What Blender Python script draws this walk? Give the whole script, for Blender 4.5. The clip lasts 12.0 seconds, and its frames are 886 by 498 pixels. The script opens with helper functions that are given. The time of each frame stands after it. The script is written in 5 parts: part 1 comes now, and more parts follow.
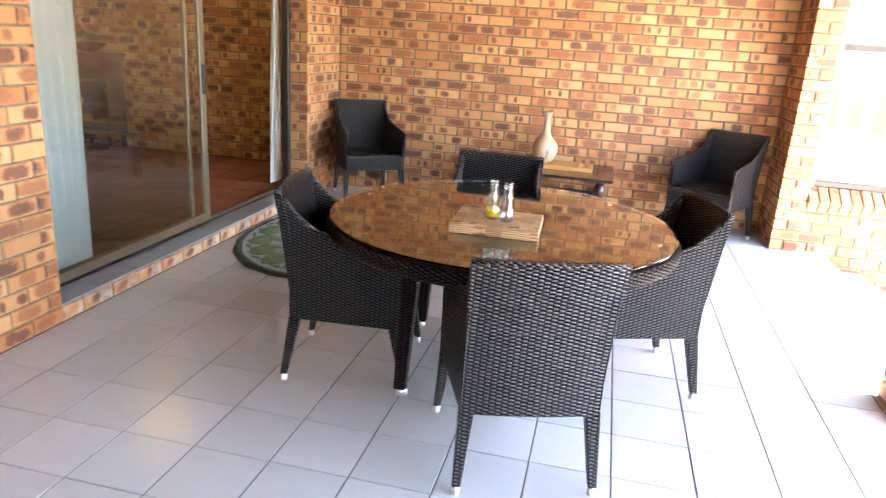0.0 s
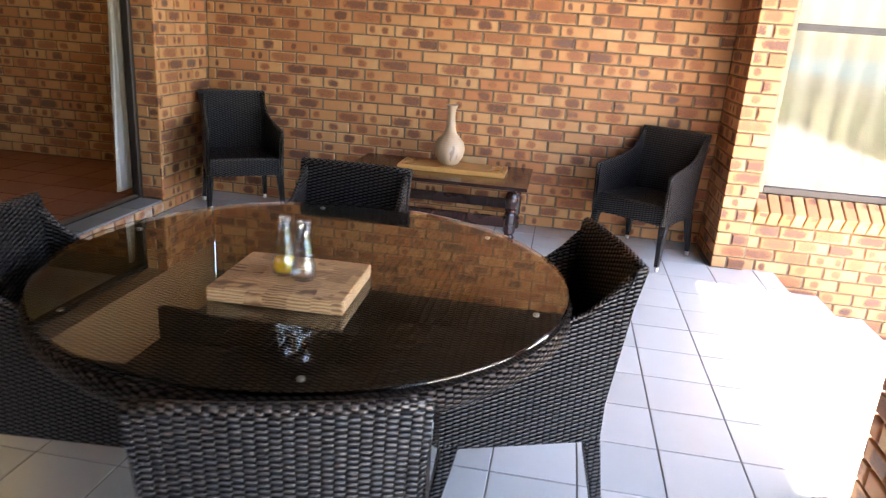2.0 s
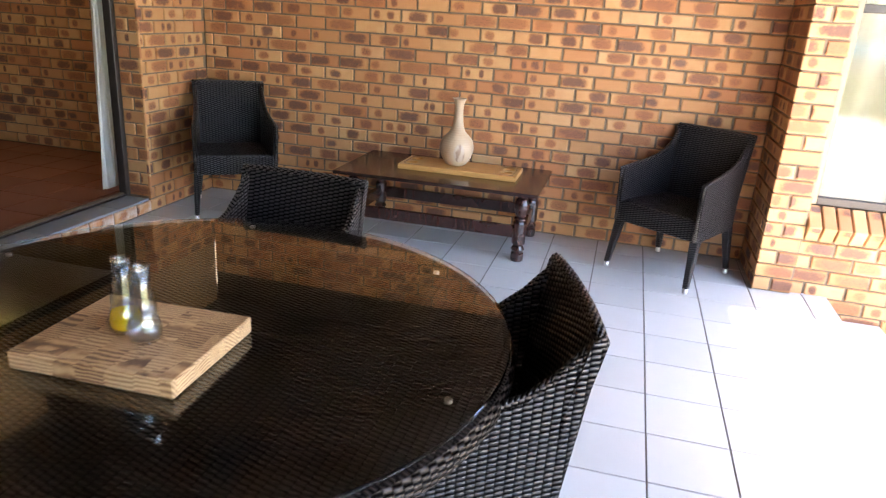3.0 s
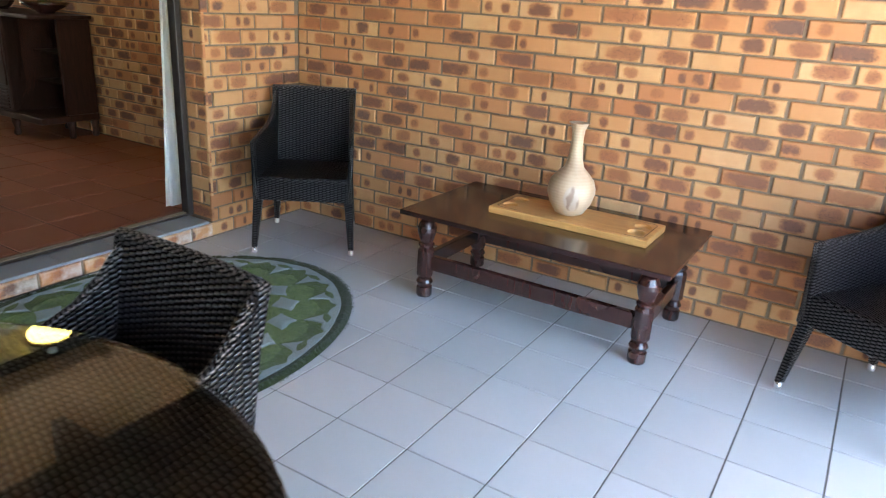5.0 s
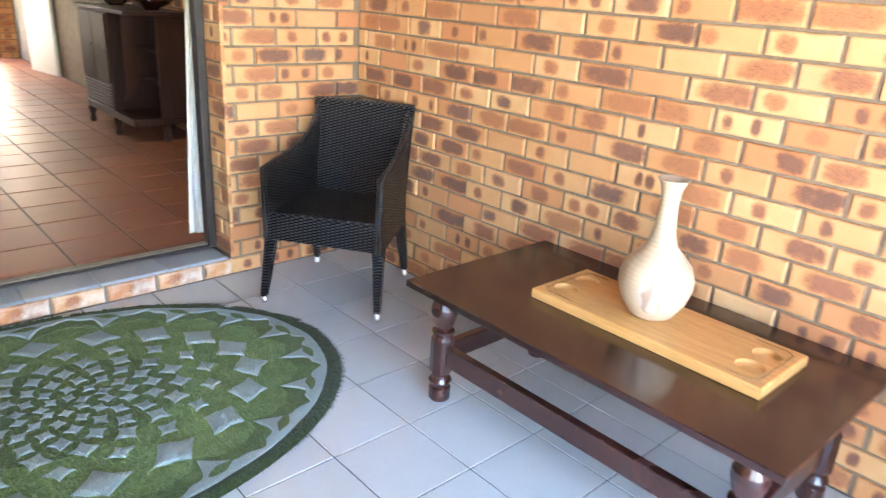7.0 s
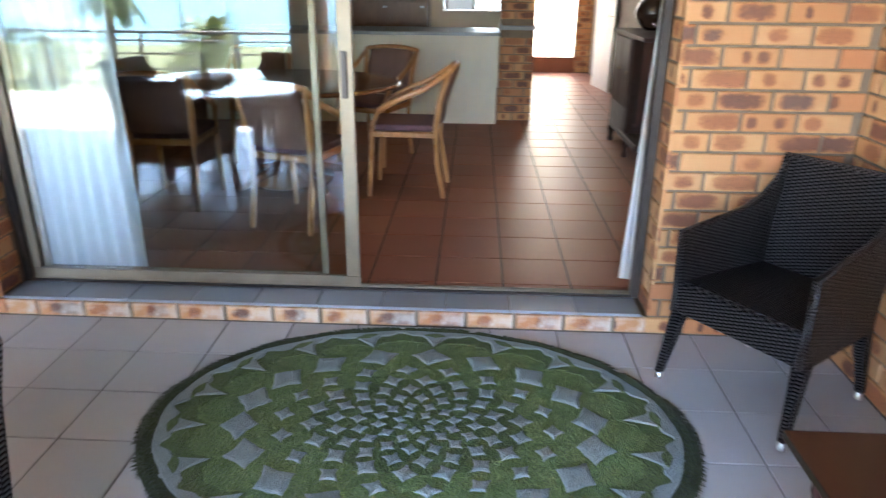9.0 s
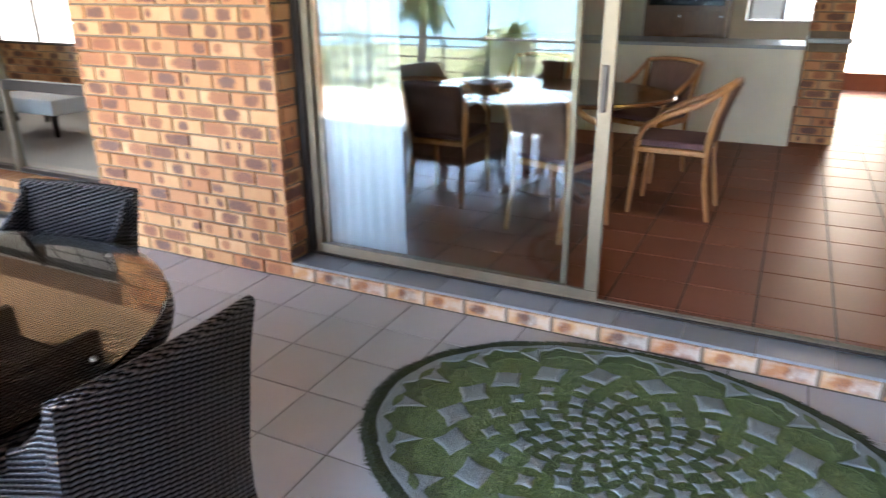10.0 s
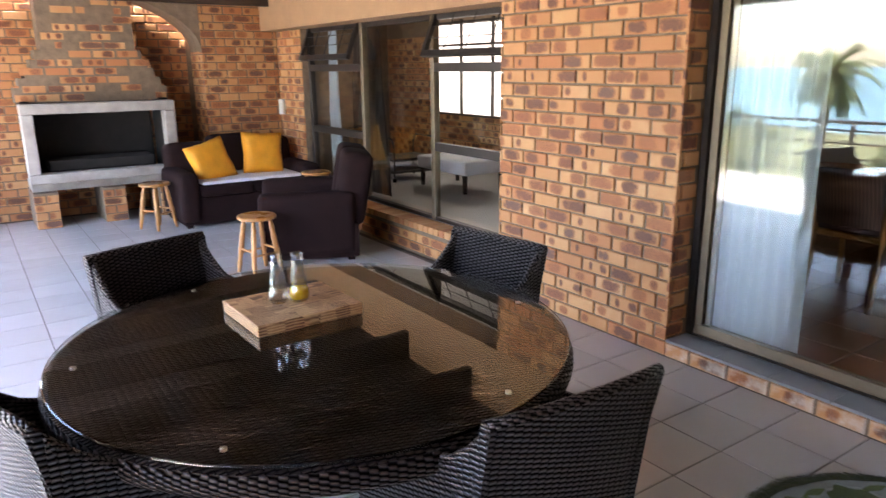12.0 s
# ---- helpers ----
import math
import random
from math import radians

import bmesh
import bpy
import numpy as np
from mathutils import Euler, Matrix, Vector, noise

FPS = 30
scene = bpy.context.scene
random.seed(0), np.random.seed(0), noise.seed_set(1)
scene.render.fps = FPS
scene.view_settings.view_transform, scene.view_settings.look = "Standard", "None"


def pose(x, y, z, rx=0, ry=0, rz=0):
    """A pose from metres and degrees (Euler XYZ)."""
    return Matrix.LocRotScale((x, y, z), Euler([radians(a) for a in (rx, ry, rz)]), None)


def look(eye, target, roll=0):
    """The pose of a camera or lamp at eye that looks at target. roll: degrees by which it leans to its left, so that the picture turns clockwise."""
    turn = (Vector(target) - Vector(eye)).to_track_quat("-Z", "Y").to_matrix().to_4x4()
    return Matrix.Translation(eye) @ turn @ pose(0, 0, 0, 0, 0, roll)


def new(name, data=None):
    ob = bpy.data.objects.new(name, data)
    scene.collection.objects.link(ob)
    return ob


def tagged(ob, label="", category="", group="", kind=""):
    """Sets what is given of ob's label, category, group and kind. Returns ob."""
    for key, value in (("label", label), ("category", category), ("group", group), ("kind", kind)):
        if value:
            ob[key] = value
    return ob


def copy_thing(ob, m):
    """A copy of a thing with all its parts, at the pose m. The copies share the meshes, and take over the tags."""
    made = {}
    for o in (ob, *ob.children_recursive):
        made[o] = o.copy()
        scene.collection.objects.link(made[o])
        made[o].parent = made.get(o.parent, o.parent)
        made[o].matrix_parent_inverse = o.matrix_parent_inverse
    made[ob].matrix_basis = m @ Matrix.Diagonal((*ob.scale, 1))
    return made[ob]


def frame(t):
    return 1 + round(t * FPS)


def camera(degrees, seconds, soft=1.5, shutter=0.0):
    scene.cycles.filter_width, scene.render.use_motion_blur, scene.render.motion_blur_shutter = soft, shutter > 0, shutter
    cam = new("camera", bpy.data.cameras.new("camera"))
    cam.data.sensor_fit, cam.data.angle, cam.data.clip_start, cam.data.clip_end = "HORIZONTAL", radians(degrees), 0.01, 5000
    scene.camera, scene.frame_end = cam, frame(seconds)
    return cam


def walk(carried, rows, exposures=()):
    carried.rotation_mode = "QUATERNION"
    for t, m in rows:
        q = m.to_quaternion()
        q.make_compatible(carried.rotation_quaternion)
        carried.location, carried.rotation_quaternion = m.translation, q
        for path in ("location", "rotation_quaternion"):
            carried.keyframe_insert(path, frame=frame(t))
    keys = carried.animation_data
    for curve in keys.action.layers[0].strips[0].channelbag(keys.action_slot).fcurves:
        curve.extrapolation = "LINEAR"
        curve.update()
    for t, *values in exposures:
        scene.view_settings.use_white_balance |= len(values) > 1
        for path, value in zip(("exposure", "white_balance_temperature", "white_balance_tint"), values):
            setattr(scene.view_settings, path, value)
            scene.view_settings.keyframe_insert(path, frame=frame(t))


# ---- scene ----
cam = camera(64.9, 12.0, soft=1.3, shutter=0.4)
PATH = [
    (0, (-0.145, 0.03, 1.533), (-0.555, 1.895, 0.939), 3.7),
    (0.5, (-0.093, 0.308, 1.522), (-0.436, 2.188, 0.93), 4.0),
    (1, (-0.025, 0.563, 1.519), (-0.333, 2.448, 0.926), 4.0),
    (1.5, (0.047, 0.857, 1.493), (-0.249, 2.742, 0.893), 4.0),
    (2, (0.143, 1.162, 1.48), (-0.149, 3.043, 0.866), 4.0),
    (2.5, (0.285, 1.465, 1.485), (-0.066, 3.328, 0.848), 3.9),
    (4.5, (0.513, 2.742, 1.482), (-0.32, 4.424, 0.793), 3.5),
    (5, (0.514, 3.133, 1.447), (-0.455, 4.744, 0.762), 3.6),
    (5.5, (0.491, 3.434, 1.403), (-0.532, 5.01, 0.718), 3.7),
    (6, (0.505, 3.765, 1.409), (-0.609, 5.277, 0.721), 3.9),
    (6.5, (0.425, 4.085, 1.391), (-0.779, 5.526, 0.703), 4.0),
    (8.5, (0.258, 4.908, 1.537), (-1.577, 5.197, 0.796), 1.0),
    (9, (0.169, 4.996, 1.519), (-1.692, 4.916, 0.79), 0.6),
    (9.5, (0.128, 5.097, 1.506), (-1.675, 4.618, 0.786), 0.1),
    (10, (0.153, 5.136, 1.548), (-1.526, 4.317, 0.834), -0.3),
    (10.5, (0.191, 5.112, 1.527), (-1.337, 4.012, 0.852), -0.2),
    (11, (0.241, 5.069, 1.535), (-1.128, 3.754, 0.905), -0.1),
    (11.5, (0.278, 5.049, 1.544), (-0.942, 3.569, 0.975), -0.4),
    (12, (0.301, 5.048, 1.554), (-0.793, 3.453, 1.046), -0.5),
]
EXPOSURES = [(0.0, 4.95, 7300, 18), (0.5, 4.3, 7300, 17), (1.2, 3.8, 7200, 17), (2.5, 4.2, 7200, 17), (4.5, 4.2, 6500, 7), (5.5, 4.95, 6600, 8), (6.5, 5.4, 6600, 10), (8.5, 5.05, 6000, 10), (9.0, 4.8, 6100, 14), (9.5, 4.72, 6300, 16), (10.0, 4.75, 6400, 17), (10.5, 4.45, 6800, 20), (11.5, 4.2, 6900, 22), (12.0, 4.15, 6900, 22)]
walk(cam, [(t, look(eye, target, roll)) for t, eye, target, roll in PATH], EXPOSURES)

# ---- world and sun ----
world = bpy.data.worlds.new("sky")
scene.world = world
world.use_nodes = True
wn = world.node_tree
sky = wn.nodes.new("ShaderNodeTexSky")
sky.sky_type, sky.sun_disc = "NISHITA", False
sky.sun_elevation, sky.sun_rotation, sky.dust_density = radians(72), radians(80), 1.2
wn.links.new(sky.outputs["Color"], wn.nodes["Background"].inputs["Color"])
wn.nodes["Background"].inputs["Strength"].default_value = 0.14
sun = new("sun", bpy.data.lights.new("sun", "SUN"))
sun.data.energy, sun.data.angle, sun.data.color = 5.0, radians(2.0), (1.0, 0.95, 0.88)
sun.matrix_world = look((3.0, 0.5, 9.5), (0, 0, 0))


# ---- material helpers ----
def nodes_of(name):
    m = bpy.data.materials.new(name)
    m.use_nodes = True
    t = m.node_tree
    return m, t, t.nodes["Principled BSDF"]


def nd(t, kind, **kw):
    n = t.nodes.new("ShaderNode" + kind)
    for k, v in kw.items():
        if k in n.inputs:
            n.inputs[k].default_value = v
    return n


def mth(t, op, a, b=None, c=None, clamp=False):
    n = t.nodes.new("ShaderNodeMath")
    n.operation, n.use_clamp = op, clamp
    for i, v in enumerate((a, b, c)):
        if v is None:
            continue
        if isinstance(v, (int, float)):
            n.inputs[i].default_value = v
        else:
            t.links.new(v, n.inputs[i])
    return n.outputs[0]


def mix(t, fac, a, b):
    n = t.nodes.new("ShaderNodeMix")
    n.data_type = "RGBA"
    for sock, v in ((n.inputs[0], fac), (n.inputs[6], a), (n.inputs[7], b)):
        if isinstance(v, (int, float)):
            sock.default_value = v
        elif isinstance(v, tuple):
            sock.default_value = (*v, 1)
        else:
            t.links.new(v, sock)
    return n.outputs[2]


def ramp(t, fac, stops):
    n = t.nodes.new("ShaderNodeValToRGB")
    while len(n.color_ramp.elements) < len(stops):
        n.color_ramp.elements.new(0.5)
    for e, (p, c) in zip(n.color_ramp.elements, stops):
        e.position, e.color = p, (*c, 1)
    t.links.new(fac, n.inputs[0])
    return n.outputs[0]


def noise_tex(t, scale, detail=4.0, rough=0.55, vec=None, stretch=None):
    n = nd(t, "TexNoise", Scale=scale, Detail=detail, Roughness=rough)
    if vec is None:
        vec = t.nodes.new("ShaderNodeTexCoord").outputs["Object"]
    if stretch:
        mp = t.nodes.new("ShaderNodeMapping")
        mp.inputs["Scale"].default_value = stretch
        t.links.new(vec, mp.inputs[0])
        vec = mp.outputs[0]
    t.links.new(vec, n.inputs["Vector"])
    return n.outputs[0]


def bump(t, bsdf, height, strength=0.3, distance=0.002):
    b = nd(t, "Bump", Strength=strength, Distance=distance)
    t.links.new(height, b.inputs["Height"])
    t.links.new(b.outputs[0], bsdf.inputs["Normal"])


def piece_random(t, salt=0.0):
    """A number from 0 to 1 for each piece, whether an object of its own or an island of a joined mesh."""
    a = t.nodes.new("ShaderNodeObjectInfo").outputs["Random"]
    b = t.nodes.new("ShaderNodeNewGeometry").outputs["Random Per Island"]
    s = mth(t, "ADD", a, b)
    return mth(t, "FRACT", mth(t, "MULTIPLY", s, 1.0 + 13.7 * salt))


def plain(name, col, rough=0.5, metal=0.0, var=0.25, scale=9.0, bumps=0.15, fine=120.0):
    """Paint, plaster, plastic or metal with stains at one scale and grain at another."""
    m, t, b = nodes_of(name)
    n1, n2 = noise_tex(t, scale), noise_tex(t, fine, 2.0)
    f = mth(t, "ADD", mth(t, "MULTIPLY", n1, 0.7), mth(t, "MULTIPLY", n2, 0.3))
    lo, hi = tuple(c * (1 - var) for c in col), tuple(min(1, c * (1 + var)) for c in col)
    t.links.new(ramp(t, f, [(0.3, lo), (0.7, hi)]), b.inputs["Base Color"])
    t.links.new(mth(t, "MULTIPLY_ADD", n1, 0.25, rough - 0.12, True), b.inputs["Roughness"])
    b.inputs["Metallic"].default_value = metal
    if bumps:
        bump(t, b, n2, bumps, 0.001)
    return m


def wood(name, dark, light, rough=0.4, stretch=(3, 40, 40), coat=0.0, scale=1.0):
    m, t, b = nodes_of(name)
    n1 = noise_tex(t, scale * 1.6, 6.0, 0.6, stretch=stretch)
    n2 = noise_tex(t, 3.0, 3.0)
    n3 = noise_tex(t, scale * 6.0, 4.0, 0.7, stretch=stretch)
    f = mth(t, "ADD", mth(t, "MULTIPLY", n1, 0.55), mth(t, "ADD", mth(t, "MULTIPLY", n2, 0.15), mth(t, "MULTIPLY", n3, 0.3)))
    t.links.new(ramp(t, f, [(0.35, dark), (0.65, light)]), b.inputs["Base Color"])
    t.links.new(mth(t, "MULTIPLY_ADD", n2, 0.2, rough - 0.1, True), b.inputs["Roughness"])
    b.inputs["Coat Weight"].default_value = coat
    b.inputs["Coat Roughness"].default_value = 0.12
    bump(t, b, n3, 0.12, 0.001)
    return m


def weave(name, dark, light, w=0.0215, h=0.0137, rough=0.30, depth=0.004, gloss=0.85):
    """Flat synthetic strands, woven over and under, laid out in metres by the UV map."""
    m, t, b = nodes_of(name)
    uv = t.nodes.new("ShaderNodeTexCoord").outputs["UV"]
    sx = t.nodes.new("ShaderNodeSeparateXYZ")
    t.links.new(uv, sx.inputs[0])
    u, v = sx.outputs[0], sx.outputs[1]
    column = mth(t, "FLOOR", mth(t, "DIVIDE", u, w))
    shift = mth(t, "MULTIPLY", mth(t, "MODULO", mth(t, "ABSOLUTE", column), 2.0), 0.5)
    uu = mth(t, "FRACT", mth(t, "DIVIDE", u, w))
    vv = mth(t, "FRACT", mth(t, "ADD", mth(t, "ADD", mth(t, "DIVIDE", v, h), shift), mth(t, "MULTIPLY", uu, 0.22)))
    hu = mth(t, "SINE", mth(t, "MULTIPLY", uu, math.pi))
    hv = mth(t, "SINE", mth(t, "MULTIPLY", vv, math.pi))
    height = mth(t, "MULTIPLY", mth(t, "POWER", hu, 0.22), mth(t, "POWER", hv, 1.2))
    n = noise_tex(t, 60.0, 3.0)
    # Shade between strands is put into the colour: near black at the gaps.
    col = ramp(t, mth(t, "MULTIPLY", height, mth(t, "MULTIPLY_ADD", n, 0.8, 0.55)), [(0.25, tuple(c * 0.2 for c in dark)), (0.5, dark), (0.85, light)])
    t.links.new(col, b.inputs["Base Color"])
    b.inputs["Roughness"].default_value = rough
    t.links.new(mth(t, "MULTIPLY", mth(t, "POWER", height, 1.5), gloss), b.inputs["Specular IOR Level"])
    bump(t, b, height, 1.0, depth)
    return m


def brick_mat(name, smear=0.0):
    m, t, b = nodes_of(name)
    uv = t.nodes.new("ShaderNodeTexCoord").outputs["UV"]
    sx = t.nodes.new("ShaderNodeSeparateXYZ")
    t.links.new(uv, sx.inputs[0])
    r1, r2, r3, r4, r5, r6 = (piece_random(t, k) for k in (0.0, 1.3, 2.9, 4.1, 5.7, 7.3))
    pv = t.nodes.new("ShaderNodeCombineXYZ")
    t.links.new(sx.outputs[0], pv.inputs[0])
    t.links.new(sx.outputs[1], pv.inputs[1])
    t.links.new(mth(t, "MULTIPLY", r2, 57.0), pv.inputs[2])
    wob = noise_tex(t, 28.0, 5.0, 0.7, vec=pv.outputs[0])
    grain = noise_tex(t, 230.0, 3.0, vec=pv.outputs[0])
    pores = noise_tex(t, 330.0, 1.0, vec=pv.outputs[0])
    stain = noise_tex(t, 11.0, 4.0, vec=pv.outputs[0])
    body = ramp(t, r1, [(0.0, (0.48, 0.225, 0.09)), (0.3, (0.62, 0.36, 0.165)), (0.6, (0.53, 0.265, 0.11)), (0.78, (0.44, 0.165, 0.066)), (0.9, (0.50, 0.235, 0.10)), (1.0, (0.64, 0.395, 0.20))])
    body = mix(t, mth(t, "MULTIPLY_ADD", stain, 1.1, -0.33, True), body, (0.46, 0.19, 0.068))

    def spot(cu, ru, rv, power):
        du = mth(t, "DIVIDE", mth(t, "SUBTRACT", sx.outputs[0], cu), ru)
        dv = mth(t, "DIVIDE", mth(t, "SUBTRACT", sx.outputs[1], 0.038), rv)
        d = mth(t, "ADD", mth(t, "POWER", mth(t, "ABSOLUTE", du), power), mth(t, "POWER", mth(t, "ABSOLUTE", dv), power))
        d = mth(t, "ADD", d, mth(t, "MULTIPLY_ADD", wob, 2.8, -1.4))
        return mth(t, "ADD", d, mth(t, "MULTIPLY_ADD", grain, 0.8, -0.4))

    def field(d, top, gain, on):
        return mth(t, "MULTIPLY", mth(t, "MULTIPLY", mth(t, "SUBTRACT", top, d), gain, None, True), on)
    big = spot(mth(t, "MULTIPLY_ADD", r4, 0.09, 0.065), mth(t, "MULTIPLY_ADD", r3, 0.065, 0.045), 0.0315, 3.6)
    one = spot(mth(t, "MULTIPLY_ADD", r4, 0.06, 0.035), mth(t, "MULTIPLY_ADD", r5, 0.030, 0.014), 0.026, 2.6)
    two = spot(mth(t, "MULTIPLY_ADD", r3, 0.06, 0.13), mth(t, "MULTIPLY_ADD", r6, 0.026, 0.013), 0.026, 2.6)
    on_big, on_one, on_two = mth(t, "GREATER_THAN", r2, 0.40), mth(t, "LESS_THAN", r2, 0.30), mth(t, "LESS_THAN", mth(t, "ADD", r2, mth(t, "MULTIPLY", r5, 0.25)), 0.16)
    core, halo = None, None
    for d, on in ((big, on_big), (one, on_one), (two, on_two)):
        c, g = field(d, 1.1, 1.15, on), field(d, 1.9, 0.8, on)
        core, halo = (c, g) if core is None else (mth(t, "MAXIMUM", core, c), mth(t, "MAXIMUM", halo, g))
    burnt = ramp(t, r5, [(0.0, (0.10, 0.045, 0.035)), (0.25, (0.15, 0.062, 0.042)), (0.42, (0.24, 0.088, 0.045)), (0.62, (0.37, 0.14, 0.058)), (0.8, (0.31, 0.11, 0.05)), (0.88, (0.13, 0.06, 0.046)), (1.0, (0.11, 0.066, 0.058))])
    col = mix(t, mth(t, "MULTIPLY", halo, 0.75), body, (0.43, 0.155, 0.05))
    col = mix(t, mth(t, "MULTIPLY", core, 0.84), col, burnt)
    speck = mth(t, "MULTIPLY", mth(t, "GREATER_THAN", pores, 0.60), mth(t, "MULTIPLY_ADD", core, 0.6, 0.08))
    col = mix(t, speck, col, (0.05, 0.03, 0.028))
    if smear:
        lime = noise_tex(t, 7.0, 5.0, 0.6)
        col = mix(t, mth(t, "MULTIPLY", mth(t, "MULTIPLY_ADD", lime, 5.0, -2.2, True), smear), col, (0.66, 0.60, 0.52))
    t.links.new(col, b.inputs["Base Color"])
    b.inputs["Roughness"].default_value = 0.7
    bump(t, b, mth(t, "ADD", mth(t, "MULTIPLY", grain, 0.6), stain), 0.4, 0.003)
    return m


def tile_mat(name, lo, hi, rough, spread=0.08, spot=(0.3, 0.3, 0.3)):
    m, t, b = nodes_of(name)
    r = piece_random(t)
    n1, n2 = noise_tex(t, 4.0, 5.0), noise_tex(t, 90.0, 3.0)
    f = mth(t, "ADD", mth(t, "MULTIPLY", r, 0.5), mth(t, "MULTIPLY", n1, 0.5))
    col = ramp(t, f, [(0.2, lo), (0.8, hi)])
    col = mix(t, mth(t, "MULTIPLY", mth(t, "GREATER_THAN", n2, 0.64), spread), col, spot)
    t.links.new(col, b.inputs["Base Color"])
    t.links.new(mth(t, "MULTIPLY_ADD", n1, 0.16, rough, True), b.inputs["Roughness"])
    bump(t, b, mth(t, "ADD", n1, mth(t, "MULTIPLY", n2, 0.15)), 0.06, 0.004)
    return m


def glass_mat(name, col=(1, 1, 1), ior=1.5, rough=0.0):
    m, t, b = nodes_of(name)
    b.inputs["Base Color"].default_value = (*col, 1)
    b.inputs["Transmission Weight"].default_value = 1.0
    b.inputs["Roughness"].default_value = rough
    b.inputs["IOR"].default_value = ior
    return m


def pane_mat(name, tint, base):
    """A thin pane: clear to look through, with the mirror of both its faces."""
    m, t, b = nodes_of(name)
    tr, gl, fr, mx = nd(t, "BsdfTransparent"), nd(t, "BsdfGlossy"), nd(t, "LayerWeight", Blend=0.5), nd(t, "MixShader")
    tr.inputs["Color"].default_value = (*tint, 1)
    gl.inputs["Roughness"].default_value = 0.0
    t.links.new(mth(t, "MULTIPLY_ADD", mth(t, "POWER", fr.outputs["Facing"], 4.0), 0.8, base, True), mx.inputs[0])
    t.links.new(tr.outputs[0], mx.inputs[1])
    t.links.new(gl.outputs[0], mx.inputs[2])
    t.links.new(mx.outputs[0], t.nodes["Material Output"].inputs["Surface"])
    return m


def emit_mat(name, col, power):
    m, t, b = nodes_of(name)
    b.inputs["Base Color"].default_value = (*col, 1)
    b.inputs["Emission Color"].default_value = (*col, 1)
    b.inputs["Emission Strength"].default_value = power
    return m


def vase_wood():
    """Pale turned wood: fine lathe rings, wavy figure and one grey-brown patch of heartwood."""
    m, t, b = nodes_of("pale_turned_wood")
    tc = t.nodes.new("ShaderNodeTexCoord").outputs["Object"]
    n1 = noise_tex(t, 9.0, 5.0, 0.6, vec=tc, stretch=(1, 1, 0.35))
    n2 = noise_tex(t, 5.0, 3.0, vec=tc)
    rings = nd(t, "TexWave", Scale=26.0, Distortion=2.0, Detail=3.0)
    rings.bands_direction = "Z"
    t.links.new(tc, rings.inputs["Vector"])
    f = mth(t, "ADD", mth(t, "MULTIPLY", n1, 0.93), mth(t, "MULTIPLY", rings.outputs["Fac"], 0.07))
    col = ramp(t, f, [(0.25, (0.33, 0.21, 0.125)), (0.5, (0.47, 0.34, 0.225)), (0.8, (0.56, 0.44, 0.31))])
    sx = t.nodes.new("ShaderNodeSeparateXYZ")
    t.links.new(tc, sx.inputs[0])
    d = mth(t, "ADD", mth(t, "POWER", mth(t, "DIVIDE", mth(t, "SUBTRACT", sx.outputs[0], 0.035), 0.030), 2.0), mth(t, "POWER", mth(t, "DIVIDE", mth(t, "SUBTRACT", sx.outputs[2], 0.085), 0.055), 2.0))
    patch = mth(t, "MULTIPLY", mth(t, "SUBTRACT", mth(t, "MULTIPLY_ADD", n2, 0.8, 0.7), d), 2.5, None, True)
    patch = mth(t, "MULTIPLY", patch, mth(t, "LESS_THAN", sx.outputs[1], 0.0))
    vein = nd(t, "TexWave", Scale=9.0, Distortion=9.0, Detail=3.0)
    t.links.new(tc, vein.inputs["Vector"])
    heart = ramp(t, vein.outputs["Fac"], [(0.1, (0.27, 0.18, 0.13)), (0.6, (0.44, 0.35, 0.28))])
    t.links.new(mix(t, patch, col, heart), b.inputs["Base Color"])
    b.inputs["Roughness"].default_value = 0.42
    bump(t, b, f, 0.05, 0.001)
    return m


def endgrain():
    """Blocks of end grain, each with its own ring figure and tone."""
    m, t, b = nodes_of("end_grain_board")
    tc = t.nodes.new("ShaderNodeTexCoord").outputs["Object"]
    vo = nd(t, "TexVoronoi", Scale=17.0, Randomness=0.25)
    t.links.new(tc, vo.inputs["Vector"])
    rel = t.nodes.new("ShaderNodeVectorMath")
    rel.operation = "ADD"
    t.links.new(tc, rel.inputs[0])
    sc = t.nodes.new("ShaderNodeVectorMath")
    sc.operation = "SCALE"
    sc.inputs["Scale"].default_value = 0.7
    t.links.new(vo.outputs["Color"], sc.inputs[0])
    t.links.new(sc.outputs[0], rel.inputs[1])
    wv = nd(t, "TexWave", Scale=42.0, Distortion=2.0, Detail=2.0)
    wv.wave_type = "RINGS"
    t.links.new(rel.outputs[0], wv.inputs["Vector"])
    n = noise_tex(t, 40.0, 4.0)
    f = mth(t, "ADD", mth(t, "MULTIPLY", wv.outputs["Fac"], 0.5), mth(t, "ADD", mth(t, "MULTIPLY", n, 0.3), mth(t, "MULTIPLY", mth(t, "FRACT", mth(t, "MULTIPLY", vo.outputs["Color"], 7.0)), 0.3)))
    t.links.new(ramp(t, f, [(0.2, (0.13, 0.055, 0.022)), (0.5, (0.42, 0.22, 0.095)), (0.85, (0.66, 0.42, 0.21))]), b.inputs["Base Color"])
    b.inputs["Roughness"].default_value = 0.5
    bump(t, b, f, 0.1, 0.001)
    return m


